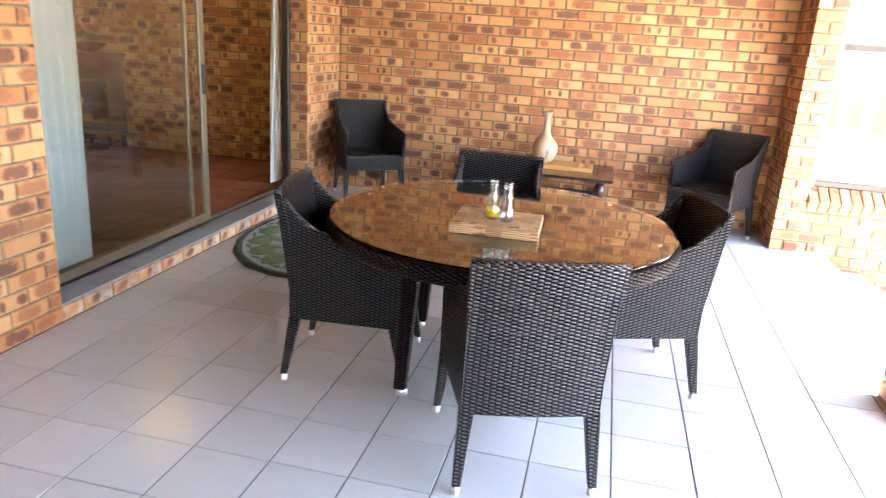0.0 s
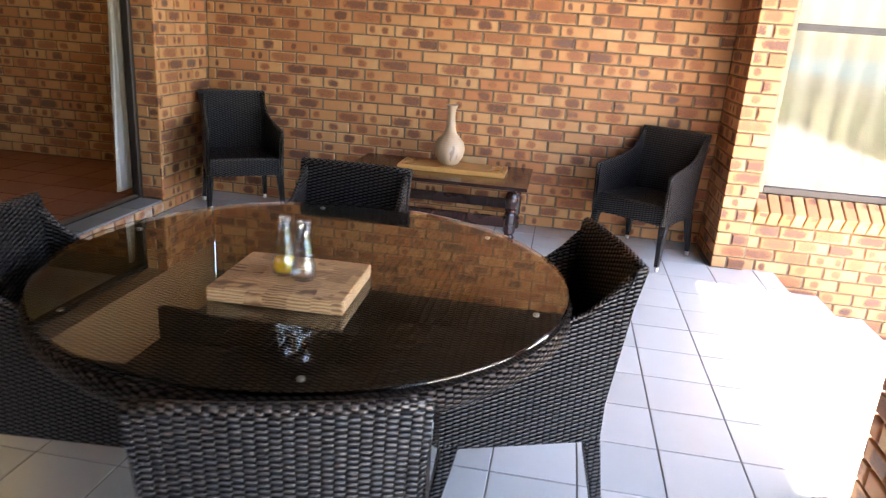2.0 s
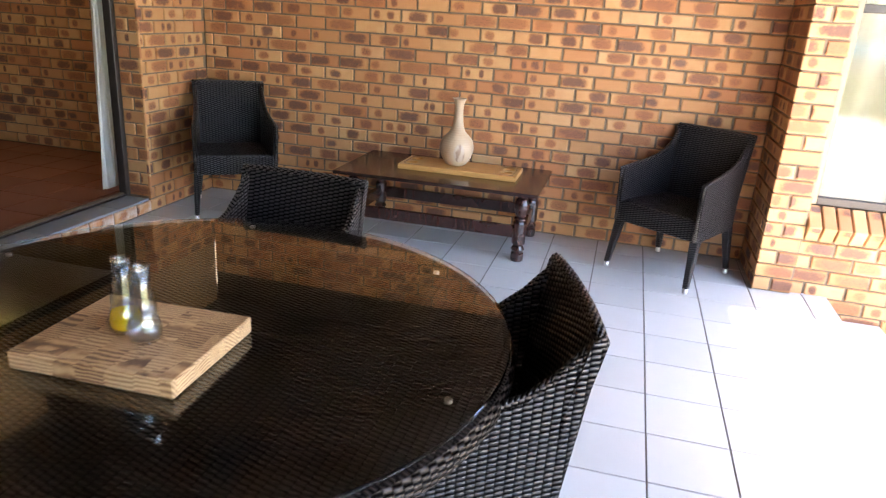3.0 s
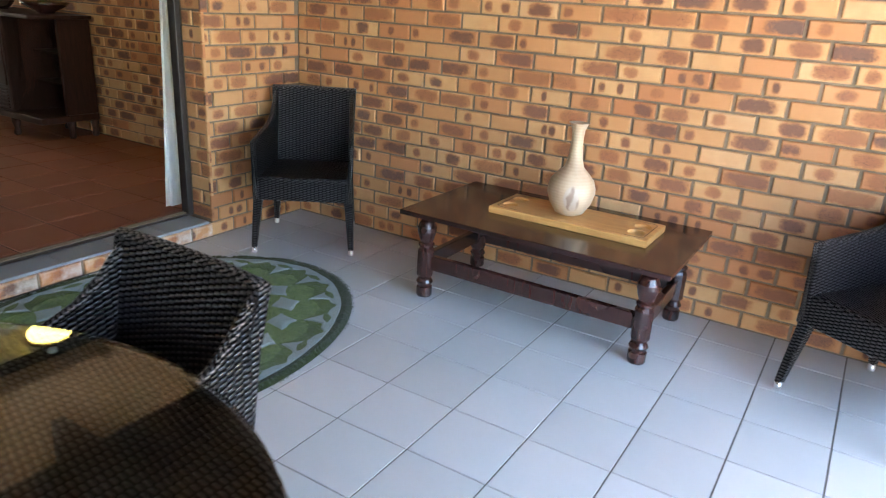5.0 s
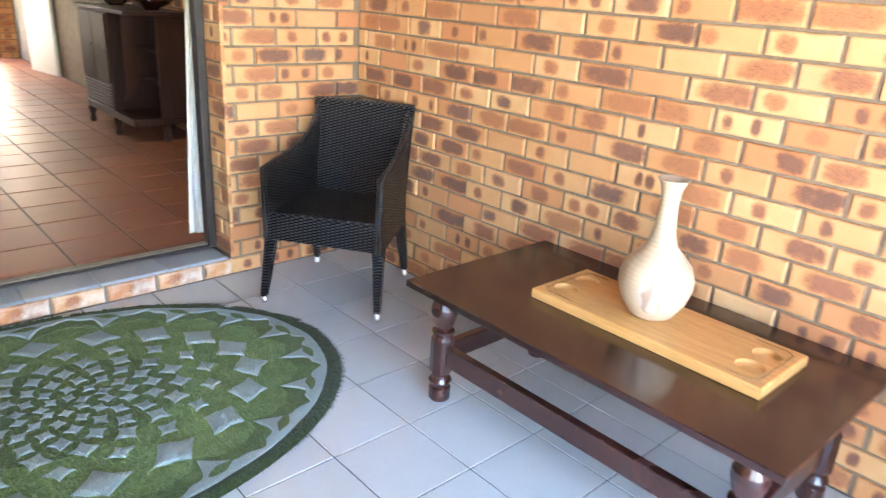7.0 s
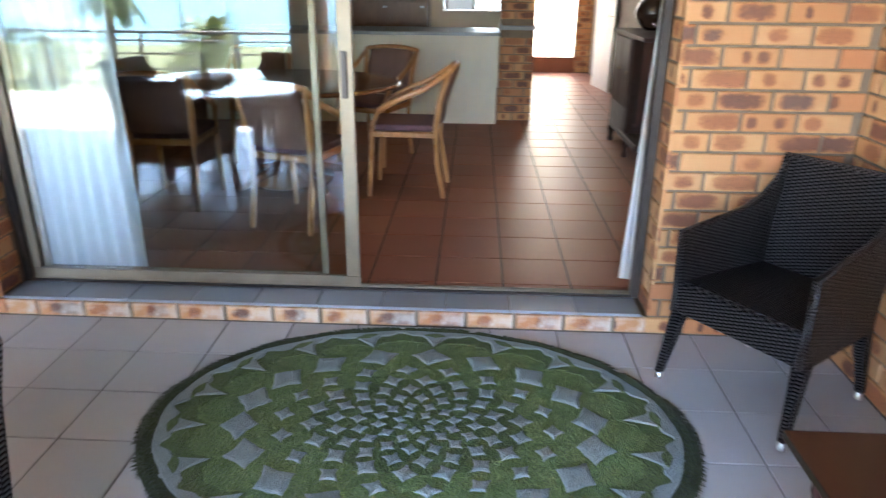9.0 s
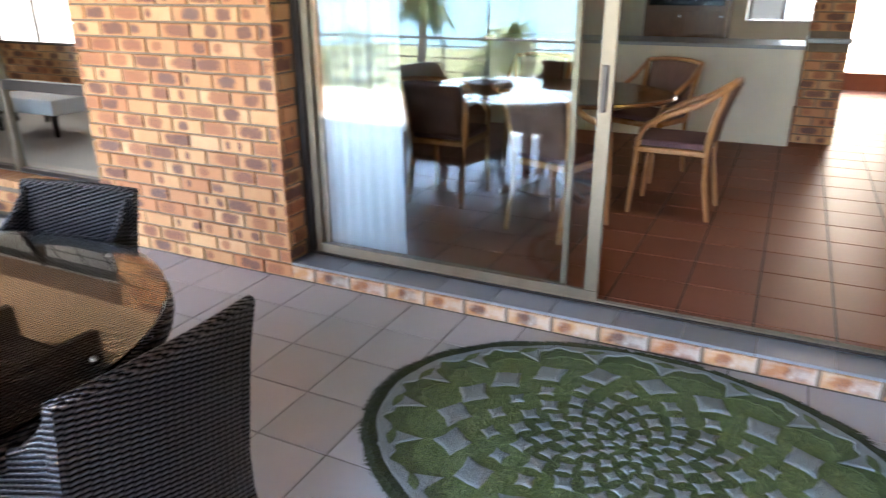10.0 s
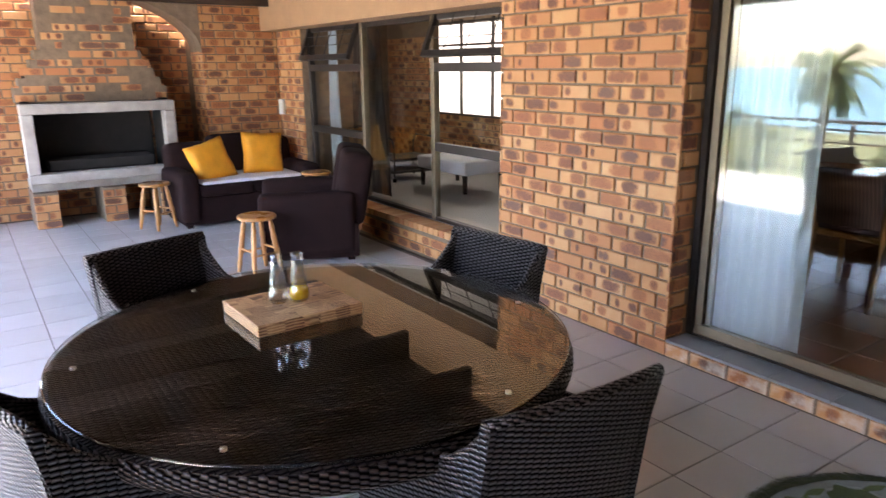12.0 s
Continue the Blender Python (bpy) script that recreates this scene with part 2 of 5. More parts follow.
BRICK = brick_mat("face_brick")
SILLBRICK = brick_mat("smeared_sill_brick", 0.8)
MORTAR = plain("mortar", (0.20, 0.145, 0.10), 0.9, var=0.3, scale=14, bumps=0.5)
TILE = tile_mat("grey_ceramic_tile", (0.45, 0.465, 0.455), (0.52, 0.535, 0.53), 0.16)
GROUT = plain("dark_grout", (0.11, 0.10, 0.095), 0.85, var=0.35, scale=6)
SILLTILE = tile_mat("grey_sill_tile", (0.22, 0.24, 0.26), (0.30, 0.32, 0.34), 0.25)
TERRA = tile_mat("terracotta_tile", (0.20, 0.07, 0.04), (0.29, 0.108, 0.06), 0.36, 0.25, (0.12, 0.04, 0.03))
TERRAGROUT = plain("brown_grout", (0.05, 0.03, 0.022), 0.8)
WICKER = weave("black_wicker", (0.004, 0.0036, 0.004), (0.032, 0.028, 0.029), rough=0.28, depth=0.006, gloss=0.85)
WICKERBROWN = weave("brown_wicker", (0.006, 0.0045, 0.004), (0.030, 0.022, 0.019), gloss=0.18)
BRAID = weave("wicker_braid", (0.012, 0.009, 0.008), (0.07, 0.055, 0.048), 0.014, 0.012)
STEEL = plain("foot_steel", (0.75, 0.74, 0.72), 0.3, 1.0, 0.1)
GLASS = pane_mat("clear_glass", (0.97, 0.98, 0.98), 0.09)
TABLEGLASS = glass_mat("table_glass", (0.90, 0.95, 0.92), 1.52)
PANE = pane_mat("door_glass", (0.95, 0.97, 0.96), 0.05)
OIL = glass_mat("yellow_oil", (1.0, 0.62, 0.005), 1.1)
OIL.node_tree.nodes["Principled BSDF"].inputs["Transmission Weight"].default_value = 0.1
MAHOGANY = wood("dark_mahogany", (0.015, 0.005, 0.0045), (0.036, 0.011, 0.009), 0.24, coat=0.35)
MAHOLEG = wood("turned_mahogany", (0.018, 0.006, 0.005), (0.050, 0.015, 0.011), 0.25, (30, 30, 4), 0.4)
TERRA.node_tree.nodes["Principled BSDF"].inputs["Specular IOR Level"].default_value = 0.17
CABINET = wood("old_cabinet_wood", (0.014, 0.006, 0.005), (0.045, 0.016, 0.011), 0.5, (30, 30, 4))
CABINET.node_tree.nodes["Principled BSDF"].inputs["Specular IOR Level"].default_value = 0.25
OAK = wood("oiled_oak", (0.44, 0.20, 0.055), (0.66, 0.36, 0.12), 0.38, (3, 34, 34))
ENDGRAIN = endgrain()
VASEWOOD = vase_wood()
DECK = plain("weathered_pale_deck", (0.46, 0.44, 0.41), 0.7, var=0.2, scale=2.5, bumps=0.3)
ALU = plain("bronze_aluminium", (0.22, 0.175, 0.12), 0.42, 0.6, 0.15)
ALUDARK = plain("dark_bronze_aluminium", (0.06, 0.05, 0.045), 0.4, 0.6, 0.2)
PLASTER = plain("tan_plaster", (0.38, 0.225, 0.12), 0.85, var=0.12, scale=5, bumps=0.3)
CREAM = plain("cream_paint", (0.74, 0.68, 0.56), 0.7, var=0.06, scale=4, bumps=0.1)
WHITE = plain("white_paint", (0.78, 0.77, 0.74), 0.55, var=0.05)
DARKWOOD = wood("dark_ceiling_timber", (0.030, 0.018, 0.012), (0.075, 0.042, 0.026), 0.55, (2, 30, 30))


# ---- mesh helpers ----
def part(name, bm, material, parent=None, label="", uv=True, smooth=False):
    if uv:
        box_uv(bm)
    me = bpy.data.meshes.new(name)
    bm.normal_update()
    bm.to_mesh(me)
    bm.free()
    if smooth:
        for p in me.polygons:
            p.use_smooth = True
    me.materials.append(material)
    ob = new(name, me)
    ob.parent = parent
    if label:
        tagged(ob, label)
    return ob


def box_uv(bm):
    lay = bm.loops.layers.uv.verify()
    bm.normal_update()
    for f in bm.faces:
        n = [abs(c) for c in f.normal]
        k = n.index(max(n))
        for lp in f.loops:
            c = lp.vert.co
            lp[lay].uv = (c.y, c.z) if k == 0 else (c.x, c.z) if k == 1 else (c.x, c.y)


def bx(bm, x0, x1, y0, y1, z0, z1):
    v = [bm.verts.new((x, y, z)) for x in (x0, x1) for y in (y0, y1) for z in (z0, z1)]
    for q in ((0, 1, 3, 2), (4, 6, 7, 5), (0, 4, 5, 1), (2, 3, 7, 6), (0, 2, 6, 4), (1, 5, 7, 3)):
        bm.faces.new([v[i] for i in q])
    return v


def box(x0, x1, y0, y1, z0, z1, bev=0.0, seg=1):
    bm = bmesh.new()
    bx(bm, x0, x1, y0, y1, z0, z1)
    if bev:
        bmesh.ops.bevel(bm, geom=bm.edges[:], offset=bev, segments=seg, affect="EDGES", profile=0.6)
    return bm


def lathe(profile, segs=24, at=(0, 0, 0), bm=None):
    """A turned body from (radius, height) pairs, closed at the axis where a radius is 0."""
    bm = bm or bmesh.new()
    rings = []
    for r, z in profile:
        if r < 1e-6:
            rings.append([bm.verts.new((at[0], at[1], at[2] + z))])
        else:
            rings.append([bm.verts.new((at[0] + r * math.cos(2 * math.pi * i / segs), at[1] + r * math.sin(2 * math.pi * i / segs), at[2] + z)) for i in range(segs)])
    for a, b in zip(rings, rings[1:]):
        for i in range(segs):
            j = (i + 1) % segs
            if len(a) == 1 and len(b) == 1:
                continue
            if len(a) == 1:
                bm.faces.new((a[0], b[j], b[i]))
            elif len(b) == 1:
                bm.faces.new((a[i], a[j], b[0]))
            else:
                bm.faces.new((a[i], a[j], b[j], b[i]))
    return bm


def tube(points, radius, segs=8, bm=None):
    """A rod swept along points; radius is one number or one for each point."""
    bm = bm or bmesh.new()
    pts = [Vector(p) for p in points]
    rad = radius if isinstance(radius, (list, tuple)) else [radius] * len(pts)
    rings = []
    for i, p in enumerate(pts):
        d = (pts[min(i + 1, len(pts) - 1)] - pts[max(i - 1, 0)]).normalized()
        a = d.cross(Vector((0, 0, 1)))
        if a.length < 1e-3:
            a = d.cross(Vector((0, 1, 0)))
        a.normalize()
        b = d.cross(a)
        rings.append([bm.verts.new(p + rad[i] * (a * math.cos(2 * math.pi * k / segs) + b * math.sin(2 * math.pi * k / segs))) for k in range(segs)])
    for a, b in zip(rings, rings[1:]):
        for k in range(segs):
            bm.faces.new((a[k], a[(k + 1) % segs], b[(k + 1) % segs], b[k]))
    bm.faces.new(rings[0][::-1])
    bm.faces.new(rings[-1])
    return bm


def prism(poly, depth, axis="x", at=0.0):
    """A flat outline pushed out by depth: the outline lies in the plane across the axis."""
    bm = bmesh.new()
    def co(a, b, d):
        return (d, a, b) if axis == "x" else (a, d, b) if axis == "y" else (a, b, d)
    f = [bm.verts.new(co(a, b, at)) for a, b in poly]
    g = [bm.verts.new(co(a, b, at + depth)) for a, b in poly]
    bm.faces.new(f)
    bm.faces.new(g[::-1])
    for i in range(len(poly)):
        j = (i + 1) % len(poly)
        bm.faces.new((f[j], f[i], g[i], g[j]))
    bmesh.ops.recalc_face_normals(bm, faces=bm.faces[:])
    return bm


def taper(p0, s0, p1, s1, bev=0.004):
    """A square bar from p0 (side s0) to p1 (side s1)."""
    bm = bmesh.new()
    r = []
    for p, s in ((p0, s0), (p1, s1)):
        r.append([bm.verts.new((p[0] + a * s / 2, p[1] + b * s / 2, p[2])) for a, b in ((-1, -1), (1, -1), (1, 1), (-1, 1))])
    for k in range(4):
        bm.faces.new((r[0][k], r[0][(k + 1) % 4], r[1][(k + 1) % 4], r[1][k]))
    bm.faces.new(r[0][::-1])
    bm.faces.new(r[1])
    bmesh.ops.recalc_face_normals(bm, faces=bm.faces[:])
    if bev:
        bmesh.ops.bevel(bm, geom=bm.edges[:], offset=bev, segments=1, affect="EDGES")
    return bm


def thing(name, label, category, group="", m=None, kind=""):
    ob = new(name)
    ob.empty_display_size = 0.05
    tagged(ob, label, category, group, kind)
    if m is not None:
        ob.matrix_basis = m
    return ob


def structure(name, bm, mat, label="", cat=""):
    ob = part(name, bm, mat)
    return tagged(ob, label, cat or name.split("_")[0], kind="structure")


# ---- structure: terrace ----
XW, YB, YS = -2.708, 6.552, -3.0
DOOR0, DOOR1, SILL, HEAD = 2.80, 5.80, 0.098, 1.955
NX, NY = 1.275, 6.0
WIN1 = 1.35
FACE = 0.0125
wall_west = structure("wall_west", box(XW - 0.25, XW - FACE, DOOR1 + FACE, YB + 0.25, -0.05, HEAD), MORTAR, "buff face-brick wall beside the sliding door", "wall")
wall_pier = structure("wall_pier", box(XW - 0.25, XW - FACE, WIN1 + FACE, DOOR0 - FACE, -0.05, HEAD), MORTAR, "buff face-brick pier between two glazed openings", "wall")
structure("wall_lintel", box(XW - 0.25, XW - 0.004, YS, YB, HEAD, 2.50), PLASTER, "tan plastered band above the brickwork", "wall")
wall_north = structure("wall_north", box(XW, NX + 0.04, YB + FACE, YB + 0.25, -0.05, 2.5), MORTAR, "buff face-brick wall with dark burnt bricks", "wall")
wall_niche = structure("wall_niche", box(NX + FACE, 1.49, NY + FACE, YB + 0.25, -0.05, 2.5), MORTAR, "projecting face-brick pier", "wall")
wall_window = structure("wall_window", box(1.49, 5.2, 6.04 + FACE, 6.28, -0.8, 0.38), MORTAR, "face-brick wall below a window, beside steps", "wall")
structure("eave", box(1.922, 3.7, 5.75, 6.9, 2.462, 2.56), DARKWOOD, "dark timber eave over the window by the steps", "ceiling")
structure("wall_above", box(1.49, 5.2, 6.04, 6.28, 2.3, 2.458), PLASTER, "plain wall over the window", "wall")
structure("wall_far_east", box(4.2, 5.2, 6.04, 6.28, 0.38, 2.3), PLASTER, "plain wall at the window's end", "wall")
floor = structure("floor", box(XW - 0.06, 1.70, YS - 1.2, YB + 0.02, -0.25, -0.004), GROUT, "terrace floor of grey square tiles with dark joints", "floor")
structure("ceiling", box(XW - 0.3, 1.92, YS - 0.3, YB + 0.3, 2.46, 2.56), DARKWOOD, "dark timber ceiling over the terrace", "ceiling")
# Beam out of view, added to hold skylight off the deeper floor.
structure("beam", box(1.36, 1.58, YS, 5.985, 2.2, 2.459, 0.004), DARKWOOD, "unseen dark timber beam added on the brick pillars to limit skylight", "beam")
for k in range(-3, 8):
    tagged(part("rafter", box(XW + 0.003, 1.355 if k < 6 else 1.26, 0.05 + 0.93 * k, 0.12 + 0.93 * k, 2.2, 2.457, 0.004), DARKWOOD), "dark-stained timber rafter under the ceiling", "rafter", "rafters", "structure")
for i in range(3):
    structure("step", box(1.702 + 0.32 * i, 2.02 + 0.32 * i, 4.2, 6.04, -0.8, -0.13 * (i + 1), 0.008), TILE, "pale tiled step going down from the terrace", "step")
structure("deck", box(1.702, 6.2, -9, 4.196, -0.9, -0.46), DECK, "pale sunlit open deck beside the terrace", "deck")
structure("deck_end", box(2.665, 6.2, 4.2, 6.04, -0.9, -0.46), DECK, "pale sunlit open deck below the steps", "deck")

# ---- wicker chairs ----
def wicker_chair(m):
    c = thing("wicker_chair", "black woven wicker armchair with steel feet", "chair", "wicker chairs", m)
    fx, bxw, tx = 0.278, 0.242, 0.252
    def side_x(y):
        return bxw + (fx - bxw) * (y + 0.25) / 0.5
    prof = [(-0.25, 0.30), (0.25, 0.30), (0.262, 0.635), (0.15, 0.645), (0.03, 0.660), (-0.08, 0.682), (-0.16, 0.715), (-0.222, 0.765), (-0.264, 0.812), (-0.308, 0.856), (-0.25, 0.43)]
    for s in (-1, 1):
        bm = bmesh.new()
        def px(y, z):
            return side_x(y) + max(0, z - 0.43) * 0.012
        o = [bm.verts.new((s * px(y, z), y, z)) for y, z in prof]
        i = [bm.verts.new((s * (px(y, z) - 0.03), y, z)) for y, z in prof]
        bm.faces.new(o), bm.faces.new(i[::-1])
        for k in range(len(prof)):
            j = (k + 1) % len(prof)
            bm.faces.new((o[j], o[k], i[k], i[j]))
        bmesh.ops.recalc_face_normals(bm, faces=bm.faces[:])
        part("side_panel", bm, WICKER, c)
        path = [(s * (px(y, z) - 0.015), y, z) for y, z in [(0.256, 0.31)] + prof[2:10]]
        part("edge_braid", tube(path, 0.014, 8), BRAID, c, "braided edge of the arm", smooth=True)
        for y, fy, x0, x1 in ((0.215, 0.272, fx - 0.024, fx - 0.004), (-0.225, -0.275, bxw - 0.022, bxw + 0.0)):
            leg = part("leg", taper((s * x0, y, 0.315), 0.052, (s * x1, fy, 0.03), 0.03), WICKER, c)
            part("foot_cap", lathe([(0, 0), (0.013, 0), (0.015, 0.004), (0.015, 0.034), (0, 0.036)], 12, (s * x1, fy, 0)), STEEL, leg, "steel foot cap", smooth=True)
    bm = bmesh.new()
    rows = [(-0.25, 0.30, bxw - 0.004), (-0.25, 0.43, bxw), (-0.264, 0.58, 0.245), (-0.284, 0.72, 0.249), (-0.315, 0.860, tx)]
    n = 6
    fr, bk = [], []
    for y, z, w in rows:
        fr.append([bm.verts.new((w * (2 * k / n - 1), y + 0.034 - 0.016 * (1 - (2 * k / n - 1) ** 2), z)) for k in range(n + 1)])
        bk.append([bm.verts.new((w * (2 * k / n - 1), y - 0.016 * (1 - (2 * k / n - 1) ** 2), z)) for k in range(n + 1)])
    for r in range(len(rows) - 1):
        for k in range(n):
            bm.faces.new((fr[r][k], fr[r + 1][k], fr[r + 1][k + 1], fr[r][k + 1]))
            bm.faces.new((bk[r][k], bk[r][k + 1], bk[r + 1][k + 1], bk[r + 1][k]))
        for k, a in ((0, 1), (n, -1)):
            bm.faces.new((fr[r][k], bk[r][k], bk[r + 1][k], fr[r + 1][k])[::a])
    for r in (0, -1):
        for k in range(n):
            bm.faces.new((fr[r][k], fr[r][k + 1], bk[r][k + 1], bk[r][k]))
    bmesh.ops.recalc_face_normals(bm, faces=bm.faces[:])
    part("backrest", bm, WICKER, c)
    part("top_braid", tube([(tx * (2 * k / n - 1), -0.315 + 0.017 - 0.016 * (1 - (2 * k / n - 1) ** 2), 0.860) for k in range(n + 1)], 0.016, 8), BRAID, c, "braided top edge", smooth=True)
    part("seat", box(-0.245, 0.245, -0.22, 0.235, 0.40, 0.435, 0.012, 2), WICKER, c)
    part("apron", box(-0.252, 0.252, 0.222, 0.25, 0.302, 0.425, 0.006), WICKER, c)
    return c


chair = wicker_chair(pose(-0.347, 2.41, 0, 0, 0, 17.5))
for x, y, a in ((-1.175, 2.91, -81), (0.06, 3.235, 107), (-0.73, 3.78, 178), (0.795, 6.125, 147), (-2.265, 6.155, -145)):
    copy_thing(chair, pose(x, y, 0, 0, 0, a))


# ---- round table ----
TC = (-0.555, 3.108)
def round_table():
    t = thing("round_table", "round brown wicker dining table with a glass top", "table", m=pose(TC[0], TC[1], 0))
    bm = lathe([(0, 0.655), (0.765, 0.655), (0.783, 0.661), (0.792, 0.675), (0.795, 0.69), (0.793, 0.708), (0.784, 0.721), (0.765, 0.727), (0, 0.727)], 96)
    lay = bm.loops.layers.uv.verify()
    bm.normal_update()
    for f in bm.faces:
        flat = abs(f.normal.z) > 0.95
        for lp in f.loops:
            c = lp.vert.co
            a = math.atan2(c.y, c.x)
            ref = math.atan2(f.calc_center_median().y, f.calc_center_median().x)
            if a - ref > 3:
                a -= 2 * math.pi
            if a - ref < -3:
                a += 2 * math.pi
            lp[lay].uv = (c.x, c.y) if flat else (a * 0.8, c.z)
    part("woven_top", bm, WICKERBROWN, t, "brown woven wicker top and rim", uv=False)
    part("glass_top", lathe([(0, 0.735), (0.779, 0.735), (0.782, 0.737), (0.782, 0.742), (0.779, 0.744), (0, 0.744)], 96), TABLEGLASS, t, "clear glass disc")
    for k in range(6):
        a = radians(-12.5 + 60 * k)
        part("glass_stud", lathe([(0, 0.7275), (0.009, 0.7275), (0.009, 0.7348), (0, 0.7348)], 12, (0.708 * math.cos(a), 0.708 * math.sin(a), 0)), STEEL, t, "small clear stud under the glass", smooth=True)
    for k in range(4):
        a = radians(53 + 90 * k)
        c, s = math.cos(a), math.sin(a)
        leg = part("leg", taper((0.50 * c, 0.50 * s, 0.66), 0.075, (0.54 * c, 0.54 * s, 0.03), 0.05), WICKERBROWN, t)
        part("foot_cap", lathe([(0, 0), (0.018, 0), (0.02, 0.03), (0, 0.032)], 12, (0.54 * c, 0.54 * s, 0)), STEEL, leg, "steel foot cap", smooth=True)
    part("cross_bar", box(-0.5, 0.5, -0.03, 0.03, 0.60, 0.655, 0.004), ALUDARK, t).matrix_basis = pose(0, 0, 0, 0, 0, 53)
    part("cross_bar", box(-0.5, 0.5, -0.03, 0.03, 0.60, 0.654, 0.004), ALUDARK, t).matrix_basis = pose(0, 0, 0, 0, 0, 143)


round_table()


# ---- coffee table ----
def coffee_table():
    t = thing("coffee_table", "dark mahogany coffee table with turned legs", "table", m=pose(-0.69, 6.17, 0))
    part("tabletop", box(-0.658, 0.658, -0.372, 0.372, 0.434, 0.458, 0.004, 2), MAHOGANY, t)
    prof = [(0, 0), (0.036, 0), (0.040, 0.008), (0.040, 0.05), (0.034, 0.056), (0.036, 0.066), (0.043, 0.078), (0.036, 0.092), (0.030, 0.10)]
    upper = [(0.034, 0.255), (0.028, 0.262), (0.040, 0.272), (0.040, 0.28), (0.030, 0.288), (0.038, 0.31), (0.047, 0.345), (0.047, 0.368), (0.036, 0.396), (0.026, 0.408), (0.034, 0.420), (0.034, 0.433), (0, 0.433)]
    for sx_ in (-1, 1):
        for sy_ in (-1, 1):
            x, y = sx_ * 0.555, sy_ * 0.275
            bm = lathe(prof, 16, (x, y, 0))
            lathe([(0.030, 0.098), (0.040, 0.112), (0.042, 0.118), (0.042, 0.245), (0.036, 0.257), (0.034, 0.26)], 8, (x, y, 0), bm)
            lathe(upper, 20, (x, y, 0), bm)
            part("leg", bm, MAHOLEG, t, "turned leg with an octagonal block")
    for sy_ in (-1, 1):
        part("stretcher", box(-0.515, 0.515, sy_ * 0.275 - 0.016, sy_ * 0.275 + 0.016, 0.15, 0.225, 0.003), MAHOLEG, t)
    for sx_ in (-1, 1):
        part("stretcher", box(sx_ * 0.555 - 0.016, sx_ * 0.555 + 0.016, -0.235, 0.235, 0.15, 0.225, 0.003), MAHOLEG, t)


coffee_table()


# ---- serving board and vase on the coffee table ----
def serving_board():
    t = thing("serving_board", "pale oak serving board with round hollows", "board", m=pose(-0.605, 6.206, 0.4585))
    bm = bmesh.new()
    L, W, Z = 0.392, 0.150, 0.034
    def ring(a, z):
        return [bm.verts.new(p) for p in ((-L + a, -W + a, z), (L - a, -W + a, z), (L - a, W - a, z), (-L + a, W - a, z))]
    rings = [ring(0.002, 0), ring(0, 0.003), ring(0, Z - 0.004), ring(0.004, Z)]
    for a, b in zip(rings, rings[1:]):
        for k in range(4):
            bm.faces.new((a[k], a[(k + 1) % 4], b[(k + 1) % 4], b[k]))
    bm.faces.new(rings[0][::-1])
    rim = [bm.edges.get((rings[-1][k], rings[-1][(k + 1) % 4])) for k in range(4)]
    # round hollows sunk into the top
    for x, y in ((-0.322, -0.055), (-0.322, 0.06), (0.315, -0.052), (0.315, 0.052)):
        n = 24
        lo = [[bm.verts.new((x + r * math.cos(2 * math.pi * i / n), y + r * math.sin(2 * math.pi * i / n), z)) for i in range(n)] for r, z in ((0.041, Z), (0.040, Z - 0.010), (0.033, Z - 0.015))]
        rim += [bm.edges.new((lo[0][i], lo[0][(i + 1) % n])) for i in range(n)]
        for a, b in zip(lo, lo[1:]):
            for i in range(n):
                bm.faces.new((a[i], a[(i + 1) % n], b[(i + 1) % n], b[i]))
        bm.faces.new(lo[-1])
    bmesh.ops.triangle_fill(bm, edges=rim, use_beauty=True)
    bmesh.ops.recalc_face_normals(bm, faces=bm.faces[:])
    part("board", bm, OAK, t)
    # Grooves are not cut: dark oak rods paint the shade inside them.
    for pts in ([(0.25, 0.124), (0.345, 0.124), (0.365, 0.108), (0.365, -0.108), (0.345, -0.124), (0.28, -0.124)], [(-0.28, 0.124), (-0.345, 0.124), (-0.365, 0.108), (-0.365, -0.108), (-0.345, -0.124), (-0.25, -0.124)]):
        part("groove", tube([(x, y, 0.0335) for x, y in pts], 0.0022, 6), groove_shade_wood, t, "dark strip drawn as the shade in a routed groove")


groove_shade_wood = wood("shaded_groove_oak", (0.12, 0.05, 0.015), (0.20, 0.09, 0.03), 0.5)
serving_board()
vase = part("vase", lathe([(0, 0), (0.045, 0), (0.06, 0.008), (0.086, 0.05), (0.098, 0.09), (0.098, 0.115), (0.088, 0.148), (0.062, 0.178), (0.041, 0.20), (0.030, 0.235), (0.0245, 0.285), (0.0235, 0.32), (0.027, 0.355), (0.036, 0.378), (0.042, 0.383), (0.036, 0.384), (0.024, 0.36), (0.018, 0.30), (0, 0.28)], 40, (0, 0, 0)), VASEWOOD, smooth=True)
vase.matrix_basis = pose(-0.645, 6.212, 0.493) @ Matrix.Diagonal((1.15, 1.15, 1.14, 1))
tagged(vase, "pale turned-wood bottle vase on the serving board", "vase")


# ---- chopping board and oil bottles on the round table ----
cb = thing("chopping_board", "end-grain wooden chopping board on the glass table", "board", m=pose(-0.545, 2.905, 0.7445, 0, 0, 2))
part("board", box(-0.185, 0.185, -0.155, 0.155, 0, 0.04, 0.003), ENDGRAIN, cb)


